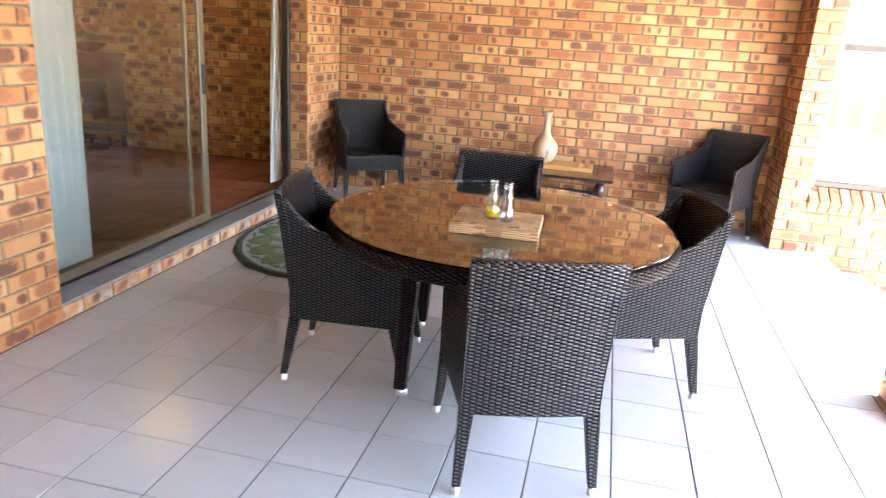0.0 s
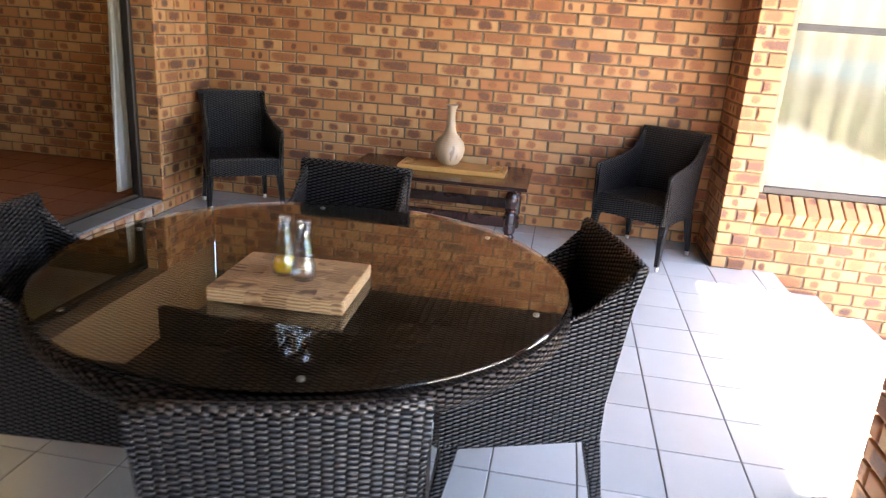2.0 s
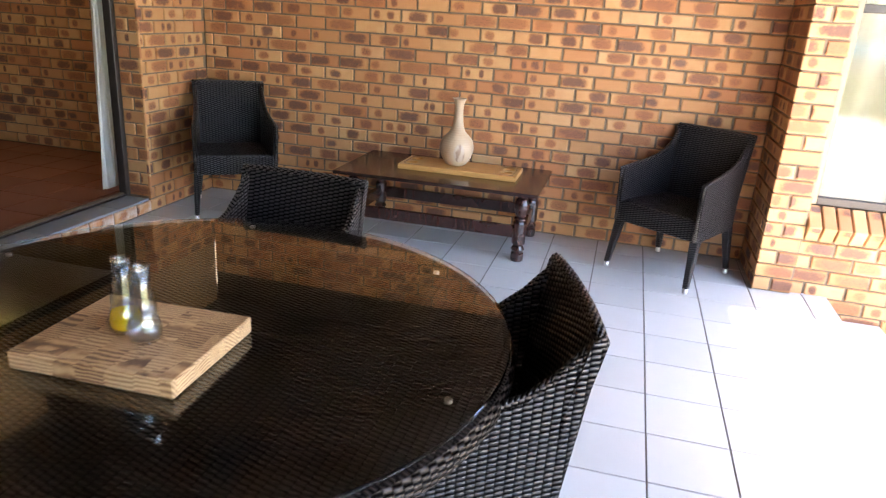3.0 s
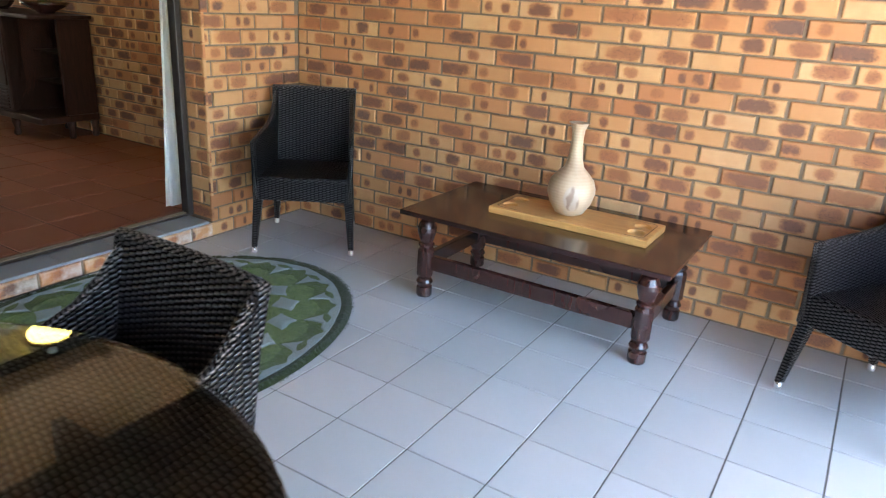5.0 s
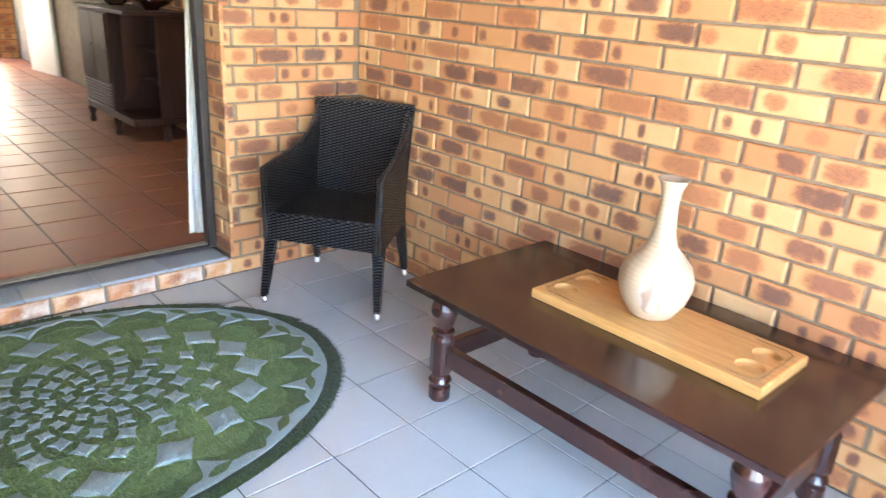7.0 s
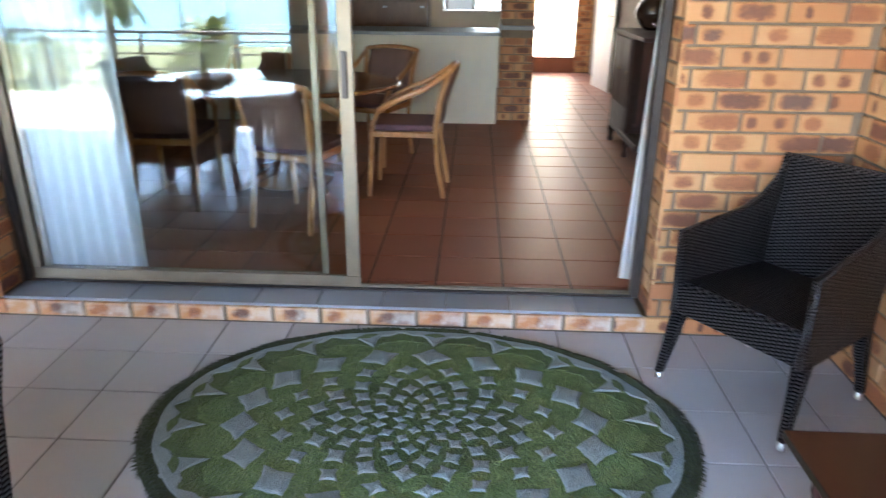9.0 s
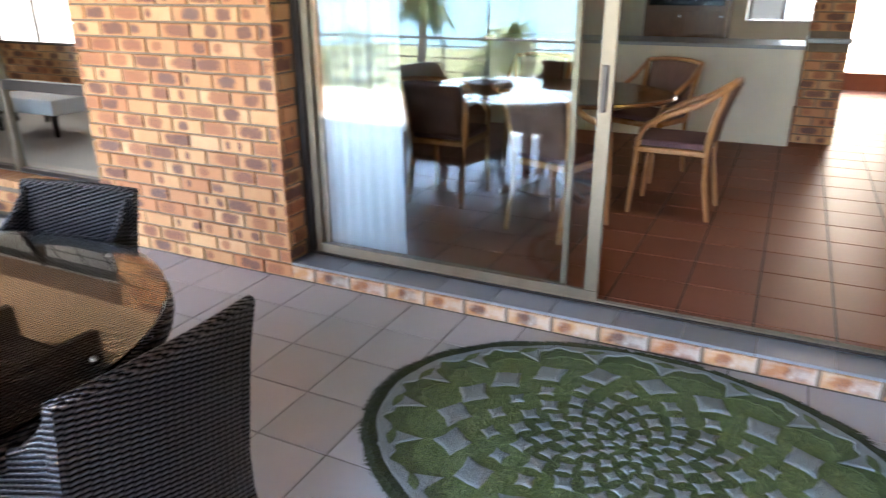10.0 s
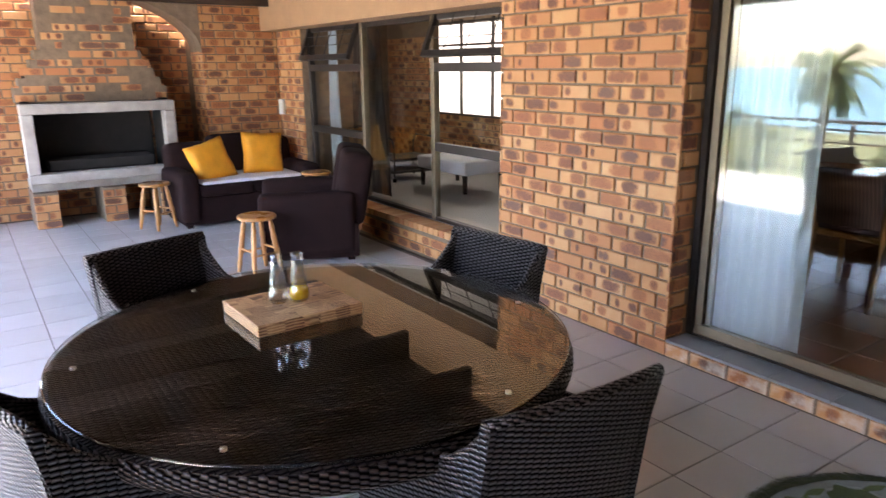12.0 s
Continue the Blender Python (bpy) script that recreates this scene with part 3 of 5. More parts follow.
def bottle(x, y, level, label):
    """A pear-shaped flask with a straight neck and a thin wall."""
    t = thing("oil_bottle", label, "bottle", "oil bottles", pose(x, y, 0.785))
    outer = [(0, 0), (0.028, 0), (0.0345, 0.006), (0.0368, 0.018), (0.0362, 0.034), (0.0318, 0.050), (0.0282, 0.060), (0.0288, 0.074), (0.0276, 0.090), (0.0226, 0.114), (0.0205, 0.132), (0.0205, 0.160), (0.0225, 0.167)]
    inner = [(0.0205, 0.167), (0.0185, 0.158), (0.0185, 0.132), (0.0206, 0.113), (0.0256, 0.089), (0.0268, 0.074), (0.0262, 0.060), (0.0298, 0.049), (0.0342, 0.034), (0.0348, 0.019), (0.031, 0.009), (0, 0.006)]
    part("glass", lathe([(0.95 * r, z) for r, z in outer + inner], 28), FLASK, t, "clear glass flask", smooth=True)
    if level:
        part("oil", lathe([(0, 0.0065), (0.0284, 0.0098), (0.0322, 0.019), (0.0316, 0.034), (0.0288, level), (0, level)], 28), OIL, t, "yellow oil", smooth=True)


FLASK = pane_mat("flask_glass", (0.93, 0.95, 0.95), 0.13)
bottle(-0.572, 2.906, 0.045, "clear glass flask of yellow oil on the chopping board")
bottle(-0.507, 2.882, 0, "clear glass vinegar flask on the chopping board")


# ---- oval rug ----
def rug():
    t = thing("rug", "oval green and grey carved-pile rug with dark fringe", "rug", m=pose(-1.948, 4.815, 0, 0, 0, -3))
    A, B, HIGH, LOW = 0.742, 1.008, 0.0185, 0.010
    rng = random.Random(5)

    def pile(name, lo, hi, fine, depth):
        m, tr, b = nodes_of(name)
        n, n2, n3 = noise_tex(tr, fine, 3.0), noise_tex(tr, 16.0, 3.0), noise_tex(tr, fine * 0.35, 2.0, stretch=(1, 2.4, 1))
        f = mth(tr, "ADD", mth(tr, "MULTIPLY", n, 0.45), mth(tr, "ADD", mth(tr, "MULTIPLY", n2, 0.2), mth(tr, "MULTIPLY", n3, 0.35)))
        tr.links.new(ramp(tr, f, [(0.32, lo), (0.66, hi)]), b.inputs["Base Color"])
        b.inputs["Roughness"].default_value = 0.95
        b.inputs["Specular IOR Level"].default_value = 0.1
        b.inputs["Sheen Weight"].default_value = 0.15
        bump(tr, b, mth(tr, "ADD", n, n3), 1.0, depth)
        return m
    green = pile("rug_green_pile", (0.042, 0.078, 0.018), (0.20, 0.285, 0.088), 170.0, 0.012)
    deep = pile("rug_dark_green_pile", (0.026, 0.046, 0.010), (0.125, 0.185, 0.055), 150.0, 0.012)
    grey = pile("rug_grey_pile", (0.17, 0.215, 0.205), (0.29, 0.35, 0.335), 260.0, 0.006)
    dark = pile("rug_fringe", (0.010, 0.017, 0.004), (0.045, 0.065, 0.02), 120.0, 0.006)

    def at(k, a, z):
        return (A * k * math.cos(a), B * k * math.sin(a), z)

    def disc(k0, z):
        bm = bmesh.new()
        prev = None
        for k, zz in ((k0, 0.001), (k0 - 0.012, z), (k0 * 0.6, z), (k0 * 0.3, z)):
            ring = [bm.verts.new(at(k, 2 * math.pi * i / 96, zz)) for i in range(96)]
            if prev:
                for i in range(96):
                    bm.faces.new((prev[i], prev[(i + 1) % 96], ring[(i + 1) % 96], ring[i]))
            prev = ring
        bm.faces.new(prev)
        return bm
    part("edge", disc(0.988, LOW - 0.003), dark, t, "dark green woven edge")
    part("shag", disc(0.935, LOW), green, t, "green shaggy pile")
    part("field", disc(0.40, LOW + 0.002), deep, t, "darker green middle field")
    # raised grey border whose inner edge is cut into eighteen lobes
    LOBES, n = 18, 18 * 22

    def inner(i):
        p = abs(2 * ((i / 22) % 1.0) - 1)
        return 0.745 + 0.145 * (1 - p ** 2.6) + 0.014 * math.cos(p * 3 * math.pi) * (1 - p ** 4)
    bm = bmesh.new()
    rings = []
    for f, z in ((0.0, LOW - 0.002), (0.05, HIGH - 0.005), (0.16, HIGH), (0.85, HIGH), (0.96, HIGH - 0.004), (1.0, LOW - 0.002)):
        rings.append([bm.verts.new(at(inner(i) + (0.932 - inner(i)) * f, 2 * math.pi * i / n, z)) for i in range(n)])
    for a, c in zip(rings, rings[1:]):
        for i in range(n):
            bm.faces.new((a[i], c[i], c[(i + 1) % n], a[(i + 1) % n]))
    part("border", bm, grey, t, "raised grey border with a lobed inner edge")

    def motif(k, a, radial, along, power, z, low):
        """A raised four-pointed patch with its tips along and across the ring."""
        bm = bmesh.new()
        m_ = 32
        turn = math.atan2(B * math.sin(a), A * math.cos(a)) + rng.uniform(-0.07, 0.07)
        c0, q1, q2 = Vector(at(k, a, 0)), rng.uniform(0, 6.28), rng.uniform(0, 6.28)
        loops = []
        for g, zz in ((1.10, low), (1.0, z - 0.0045), (0.88, z - 0.001), (0.6, z)):
            loop = []
            for i in range(m_):
                w = 2 * math.pi * i / m_
                c, s_ = math.cos(w), math.sin(w)
                r = (abs(c) ** power + abs(s_) ** power) ** (-1 / power) * (1 + 0.045 * math.sin(3 * w + q1) + 0.035 * math.sin(5 * w + q2))
                u, v = g * radial * r * c, g * along * r * s_
                loop.append(bm.verts.new((c0.x + u * math.cos(turn) - v * math.sin(turn), c0.y + u * math.sin(turn) + v * math.cos(turn), zz)))
            loops.append(loop)
        for p, q in zip(loops, loops[1:]):
            for i in range(m_):
                bm.faces.new((p[i], p[(i + 1) % m_], q[(i + 1) % m_], q[i]))
        bm.faces.new(loops[-1])
        return bm
    # Dark strip inside the lobes: the raised border's shade put into colour.
    bm = bmesh.new()
    rim = [[bm.verts.new(at(k, 2 * math.pi * i / n, z)) for i, k in enumerate(ks)] for ks, z in (([inner(i) + 0.004 for i in range(n)], LOW + 0.003), ([inner(i) * 0.52 + 0.74 * 0.48 - 0.012 * math.sin(i * 1.9) ** 2 for i in range(n)], LOW + 0.003), ([inner(i) * 0.48 + 0.735 * 0.52 for i in range(n)], LOW - 0.001))]
    for a, c in zip(rim, rim[1:]):
        for i in range(n):
            bm.faces.new((a[i], a[(i + 1) % n], c[(i + 1) % n], c[i]))
    bmesh.ops.recalc_face_normals(bm, faces=bm.faces[:])
    part("lobe_band", bm, deep, t, "dark green along the lobes, painted shade of the raised border")
    for i in range(LOBES):
        a = 2 * math.pi * i / LOBES
        part("border_lobe", motif(0.872, a, 0.022, 0.058, 1.25, HIGH + 0.0012, HIGH - 0.003), deep, t, "small dark green inset in the border")
        part("diamond", motif(0.635, a, 0.066, 0.082, 0.90, HIGH, LOW - 0.002), grey, t, smooth=True)
    for k, count, radial, along, off in ((0.487, 18, 0.036, 0.042, 0.5), (0.378, 18, 0.044, 0.044, 0.0), (0.293, 18, 0.039, 0.036, 0.5), (0.212, 16, 0.035, 0.030, 0.0), (0.138, 12, 0.030, 0.027, 0.5), (0.065, 7, 0.027, 0.023, 0.0)):
        for i in range(count):
            part("diamond", motif(k, 2 * math.pi * (i + off) / count, radial * rng.uniform(0.93, 1.07), along * rng.uniform(0.93, 1.07), 0.74, HIGH - 0.001, LOW - 0.001), grey, t, smooth=True)
    # fringe of short drooping tufts, with a few gaps
    bm = bmesh.new()
    for i in range(2800):
        a = 2 * math.pi * i / 2800 + rng.uniform(-0.003, 0.003)
        if noise.noise(Vector((9 * math.cos(a), 9 * math.sin(a), 4.0))) > 0.52:
            continue
        k0, k1 = 0.925, 0.996 + 0.016 * noise.noise(Vector((6 * math.cos(a), 6 * math.sin(a), 0))) + rng.uniform(-0.010, 0.012)
        w = rng.uniform(0.006, 0.011)
        c0, c1 = Vector(at(k0, a, HIGH - 0.004)), Vector(at(k1, a + rng.uniform(-0.010, 0.010), rng.uniform(0.002, 0.010)))
        mid = (c0 + c1) / 2 + Vector((0, 0, rng.uniform(0.004, 0.011)))
        d = Vector((-math.sin(a), math.cos(a), 0)) * w / 2
        up = [bm.verts.new(p) for p in (c0 - d, c0 + d, mid + d, mid - d, c1)]
        bm.faces.new((up[0], up[1], up[2], up[3]))
        bm.faces.new((up[3], up[2], up[4]))
    part("fringe", bm, dark, t, "dark green fringe of short tufts")


rug()


# ---- sliding door ----
def frame_bar(parent, name, x0, x1, y0, y1, z0, z1, mat, label=""):
    return part(name, box(x0, x1, y0, y1, z0, z1, 0.003), mat, parent, label)


def sliding_door():
    d = thing("door_1", "bronze aluminium sliding glass door, half open", "door", kind="structure")
    x0, x1 = -2.933, -2.873
    frame_bar(d, "jamb", x0, x1, DOOR0 + 0.003, DOOR0 + 0.04, SILL + 0.003, HEAD, ALUDARK)
    frame_bar(d, "jamb", x0, x1, DOOR1 - 0.04, DOOR1 - 0.003, SILL + 0.003, HEAD, ALUDARK)
    frame_bar(d, "head", x0, x1, DOOR0 + 0.04, DOOR1 - 0.04, HEAD - 0.04, HEAD - 0.001, ALUDARK)
    frame_bar(d, "track", x0, x1, DOOR0 + 0.04, DOOR1 - 0.04, SILL + 0.003, SILL + 0.012, ALUDARK, "dark sill track")
    for xx in (-2.893, -2.913):
        frame_bar(d, "rail", xx - 0.003, xx + 0.003, DOOR0 + 0.04, DOOR1 - 0.04, SILL + 0.012, SILL + 0.026, ALU)
    for xa, ya, yb, name in ((-2.890, 2.855, 4.47, "fixed_leaf"), (-2.916, 2.89, 4.31, "sliding_leaf")):
        leaf = frame_bar(d, name, xa - 0.012, xa + 0.012, ya, yb, SILL + 0.026, SILL + 0.075, ALU, "bronze-framed glass leaf")
        frame_bar(leaf, "stile", xa - 0.012, xa + 0.012, ya, ya + 0.045, SILL + 0.075, HEAD - 0.085, ALU)
        frame_bar(leaf, "stile", xa - 0.012, xa + 0.012, yb - (0.065 if name == "fixed_leaf" else 0.03), yb, SILL + 0.075, HEAD - 0.085, ALU)
        frame_bar(leaf, "top_rail", xa - 0.012, xa + 0.012, ya, yb, HEAD - 0.085, HEAD - 0.04, ALU)
        g = part("pane", box(xa - 0.003, xa + 0.003, ya + 0.044, yb - 0.029, SILL + 0.074, HEAD - 0.084), PANE, leaf, "clear glass pane")
        g.visible_shadow = False
        if name == "fixed_leaf":
            frame_bar(leaf, "handle", xa + 0.012, xa + 0.03, yb - 0.05, yb - 0.025, 1.02, 1.22, ALUDARK, "dark pull handle")


sliding_door()


# ---- curtains ----
def curtain(name, x, y0, y1, z0, z1, mat, label, waves, depth=0.03, flare=0.0, shape=1.0):
    bm = bmesh.new()
    n, rows = waves * 8, 10
    grid = []
    for r in range(rows + 1):
        f = r / rows
        z = z1 + (z0 - z1) * f
        w = 1 + flare * f
        line = []
        for k in range(n + 1):
            u = k / n
            y = (y0 + y1) / 2 + (u - 0.5) * (y1 - y0) * w
            line.append(bm.verts.new((x + depth * math.sin(u * waves * 2 * math.pi + 0.6 * math.sin(3 * f)) * (0.6 + 0.4 * f) + 0.008 * math.sin(7 * u + 5 * f), y, z + 0.012 * math.sin(u * waves * 6.28) * (f > 0.99))))
        grid.append(line)
    for a, b in zip(grid, grid[1:]):
        for k in range(n):
            bm.faces.new((a[k], a[k + 1], b[k + 1], b[k]))
    bmesh.ops.solidify(bm, geom=bm.faces[:], thickness=0.002)
    ob = part(name, bm, mat, smooth=True)
    return tagged(ob, label, "curtain", "curtains")


def sheer(name, col, amount):
    m, t, b = nodes_of(name)
    n = noise_tex(t, 300.0, 2.0, stretch=(1, 1, 0.1))
    t.links.new(ramp(t, n, [(0.3, tuple(c * 0.85 for c in col)), (0.7, col)]), b.inputs["Base Color"])
    b.inputs["Roughness"].default_value = 0.9
    tr = nd(t, "BsdfTranslucent")
    tr.inputs["Color"].default_value = (*col, 1)
    mx = nd(t, "MixShader")
    mx.inputs[0].default_value = amount
    t.links.new(b.outputs[0], mx.inputs[1])
    t.links.new(tr.outputs[0], mx.inputs[2])
    t.links.new(mx.outputs[0], t.nodes["Material Output"].inputs["Surface"])
    return m


SHEER = sheer("white_sheer", (0.92, 0.94, 0.96), 0.25)
BROWNCURT = sheer("brown_curtain_cloth", (0.07, 0.05, 0.04), 0.1)
curtain("curtain", -2.99, 2.87, 3.375, 0.12, HEAD - 0.02, SHEER, "white sheer curtain gathered behind the glass door", 7)
curtain("curtain", -3.035, 5.80, 5.875, 0.13, HEAD - 0.02, SHEER, "white sheer curtain tied back at the open door", 3, 0.028, 1.9)

# ---- dining room ----
FZ = 0.098
room_floor = structure("floor_inside", box(-11.4, XW - 0.24, 1.4, 7.0, -0.1, FZ - 0.004), TERRAGROUT, "terracotta tiled floor with dark joints", "floor")
structure("ceiling_inside", box(-11.6, XW - 0.25, 1.38, 7.2, 2.5, 2.6), WHITE, "white ceiling of the dining room", "ceiling")
wall_inside = structure("wall_inside_north", box(-11.4, XW - 0.25, 6.80 + FACE, 7.0, 0, 2.5), MORTAR, "face-brick wall of the dining room", "wall")
structure("wall_inside_south", box(-9.6, XW - 0.25, 1.4, 1.6, 0, 2.5), CREAM, "cream wall of the dining room", "wall")
structure("wall_kitchen", box(-9.8, -9.6, 1.4, 4.55, 0, 2.5), CREAM, "cream kitchen wall", "wall")
structure("wall_kitchen_right", box(-9.8, -9.6, 5.35, 5.6, 0, 2.5), CREAM, "cream kitchen wall beside the window", "wall")
structure("wall_kitchen_low", box(-9.8, -9.6, 4.55, 5.35, 0, 1.08), CREAM, "cream kitchen wall under the window", "wall")
structure("wall_kitchen_top", box(-9.8, -9.6, 4.55, 5.35, 2.1, 2.5), CREAM, "cream kitchen wall over the window", "wall")
structure("wall_passage_side", box(-11.4, -9.8, 5.5, 5.6, 0, 2.5), CREAM, "cream wall of the passage", "wall")
wall_passage = structure("wall_passage_end", box(-11.6, -11.4 - FACE, 6.56, 7.0, 0, 2.5), MORTAR, "face-brick wall at the passage's end", "wall")
structure("wall_passage_low", box(-11.6, -11.4, 5.6, 6.56, 0, 0.33), TERRA, "red-brown step under the far doorway", "wall")
# Emissive panels behind doorway and kitchen window stand in for outdoor daylight.
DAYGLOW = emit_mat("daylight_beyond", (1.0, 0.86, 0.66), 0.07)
structure("backdrop", box(-13.0, -12.95, 5.0, 7.4, 0, 3), DAYGLOW, "glowing panel for the daylight beyond the far doorway", "backdrop")
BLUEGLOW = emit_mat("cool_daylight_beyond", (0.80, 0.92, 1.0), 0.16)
structure("backdrop_kitchen", box(-11.0, -10.95, 3.6, 5.45, 0.5, 2.6), BLUEGLOW, "glowing panel for the daylight beyond the kitchen window", "backdrop")
wk = thing("window_kitchen", "small kitchen window with a white half blind", "window", kind="structure")
for y in (4.56, 4.94, 5.30):
    frame_bar(wk, "window_frame", -9.72, -9.68, y, y + 0.04, 1.085, 2.095, ALUDARK)
frame_bar(wk, "window_sill", -9.72, -9.56, 4.56, 5.34, 1.081, 1.10, WHITE)
part("blind", box(-9.66, -9.65, 4.60, 4.94, 1.11, 2.05, 0.002), SHEER, wk, "white sheer half blind")

counter = thing("kitchen_counter", "cream breakfast counter with a grey stone top", "counter")
part("front_panel", box(-7.55, -7.04, 2.2, 5.215, FZ, 0.975, 0.004), CREAM, counter)
part("worktop", box(-7.7, -6.98, 2.15, 5.23, 0.976, 1.01, 0.006, 2), SILLTILE, counter, "grey speckled stone worktop")
pillar_in = structure("pillar_inside", box(-7.55, -7.25 - FACE, 5.235 + FACE, 5.585, FZ, 2.5), MORTAR, "face-brick pillar at the counter's end", "pillar")
tagged(part("pillar_ledge", box(-7.60, -7.21, 5.231, 5.605, 1.02, 1.06, 0.004), SILLTILE), "grey stone ledge round the brick pillar", "ledge", kind="structure")


def wall_oven():
    t = thing("kitchen_dresser", "brown wooden kitchen unit with a built-in oven", "cabinet", m=pose(-9.3, 3.9, 0))
    oak = WARMWOOD
    part("body", box(-0.28, 0.26, -0.48, 0.48, FZ, 2.2, 0.005), oak, t)
    for z0, z1 in ((0.2, 0.9), (0.95, 1.22)):
        for y0, y1 in ((-0.46, -0.01), (0.01, 0.46)):
            dr = part("cabinet_door", box(0.261, 0.28, y0, y1, z0, z1, 0.006), oak, t)
            part("knob", lathe([(0, 0), (0.012, 0), (0.014, 0.02), (0, 0.024)], 10, (0, 0, 0)), STEEL, dr).matrix_basis = pose(0.281, y1 - 0.05, z1 - 0.06, 0, 90, 0)
    ov = part("oven", box(0.261, 0.285, -0.44, 0.44, 1.28, 1.85, 0.006), BLACKGLOSS, t, "black glass oven door")
    part("oven_handle", tube([(0.32, -0.36, 1.78), (0.32, 0.36, 1.78)], 0.01), STEEL, ov)


BLACKGLOSS = plain("black_enamel", (0.012, 0.012, 0.014), 0.15, var=0.2, bumps=0)
WARMWOOD = wood("warm_brown_wood", (0.10, 0.045, 0.02), (0.22, 0.11, 0.05), 0.35, (30, 30, 3), 0.3)
BENTWOOD = wood("honey_bentwood", (0.34, 0.15, 0.05), (0.56, 0.28, 0.11), 0.3, (20, 20, 3), 0.4)
TABLEWOOD = wood("red_brown_table_wood", (0.13, 0.05, 0.02), (0.26, 0.11, 0.05), 0.22, (4, 30, 30), 0.5)
MAUVE = plain("mauve_upholstery", (0.13, 0.065, 0.07), 0.9, var=0.2, scale=30, bumps=0.6)
wall_oven()


def stripe_cloth():
    m, t, b = nodes_of("striped_upholstery")
    tc = t.nodes.new("ShaderNodeTexCoord").outputs["Object"]
    sx = t.nodes.new("ShaderNodeSeparateXYZ")
    t.links.new(tc, sx.inputs[0])
    w = mth(t, "SINE", mth(t, "MULTIPLY", sx.outputs[0], 320.0))
    n = noise_tex(t, 40.0, 4.0, stretch=(1, 1, 0.15))
    f = mth(t, "ADD", mth(t, "MULTIPLY_ADD", w, 0.2, 0.3), mth(t, "MULTIPLY", n, 0.4))
    t.links.new(ramp(t, f, [(0.2, (0.10, 0.05, 0.04)), (0.8, (0.24, 0.14, 0.11))]), b.inputs["Base Color"])
    b.inputs["Roughness"].default_value = 0.85
    bump(t, b, f, 0.4, 0.002)
    return m


STRIPE = stripe_cloth()


def dining_chair(m):
    c = thing("dining_chair", "honey-coloured bentwood dining chair with mauve seat", "chair", "dining chairs", m)
    for s in (-1, 1):
        part("leg", tube([(s * 0.21, 0.23, 0), (s * 0.205, 0.215, 0.25), (s * 0.20, 0.20, 0.50)], [0.016, 0.019, 0.022], 10), BENTWOOD, c, smooth=True)
        part("back_leg", tube([(s * 0.20, -0.28, 0), (s * 0.195, -0.235, 0.25), (s * 0.20, -0.22, 0.45), (s * 0.215, -0.25, 0.66), (s * 0.235, -0.31, 0.86)], [0.017, 0.02, 0.023, 0.021, 0.017], 10), BENTWOOD, c, smooth=True)
        part("arm", tube([(s * 0.205, 0.205, 0.49), (s * 0.23, 0.15, 0.60), (s * 0.245, 0.0, 0.68), (s * 0.245, -0.15, 0.74), (s * 0.236, -0.30, 0.84)], [0.017, 0.019, 0.02, 0.019, 0.016], 10), BENTWOOD, c, smooth=True)
    part("seat_frame", box(-0.22, 0.22, -0.225, 0.225, 0.415, 0.455, 0.008), BENTWOOD, c)
    part("seat", box(-0.21, 0.21, -0.215, 0.22, 0.456, 0.50, 0.018, 3), MAUVE, c, "mauve padded seat")
    bm = bmesh.new()
    rows = [(-0.20, 0.50), (-0.215, 0.60), (-0.25, 0.72), (-0.30, 0.845)]
    gr = []
    for off in (0.0, -0.035):
        gr.append([[bm.verts.new(((0.185 + 0.03 * (z - 0.5)) * (k / 4 - 1), y + off - 0.03 * (1 - (k / 4 - 1) ** 2), z + 0.012 * (1 - (k / 4 - 1) ** 2) * (z > 0.8))) for k in range(9)] for y, z in rows])
    for g in gr:
        for a, b in zip(g, g[1:]):
            for k in range(8):
                bm.faces.new((a[k], a[k + 1], b[k + 1], b[k]))
    a, b = gr
    for r in range(3):
        for k in (0, 8):
            bm.faces.new((a[r][k], a[r + 1][k], b[r + 1][k], b[r][k]))
    for r in (0, 3):
        for k in range(8):
            bm.faces.new((a[r][k], a[r][k + 1], b[r][k + 1], b[r][k]))
    bmesh.ops.recalc_face_normals(bm, faces=bm.faces[:])
    part("backrest", bm, STRIPE, c, "striped brown upholstered back", smooth=True)
    part("top_rail", tube([(x, -0.318 - 0.03 * (1 - (x / 0.236) ** 2), 0.855 + 0.02 * (1 - (x / 0.236) ** 2)) for x in (-0.236, -0.12, 0, 0.12, 0.236)], 0.017, 10), BENTWOOD, c, smooth=True)
    return c


dc = dining_chair(pose(-4.63, 4.525, FZ, 0, 0, 178))
for x, y, a in ((-3.94, 3.955, 72), (-4.27, 3.04, 92), (-5.5, 4.18, -112), (-5.5, 3.25, -80)):
    copy_thing(dc, pose(x, y, FZ, 0, 0, a))
dt = thing("dining_table", "oval red-brown wooden dining table", "table", m=pose(-4.74, 3.67, FZ))
bm = lathe([(0, 0.70), (0.60, 0.70), (0.64, 0.705), (0.65, 0.718), (0.64, 0.732), (0.62, 0.735), (0, 0.735)], 64)
bmesh.ops.scale(bm, vec=(1.0, 1.25, 1.0), verts=bm.verts[:])
part("tabletop", bm, TABLEWOOD, dt)
part("pedestal", lathe([(0, 0.02), (0.30, 0.02), (0.31, 0.05), (0.12, 0.09), (0.07, 0.16), (0.06, 0.4), (0.10, 0.6), (0.2, 0.698), (0, 0.698)], 32), TABLEWOOD, dt, smooth=True)
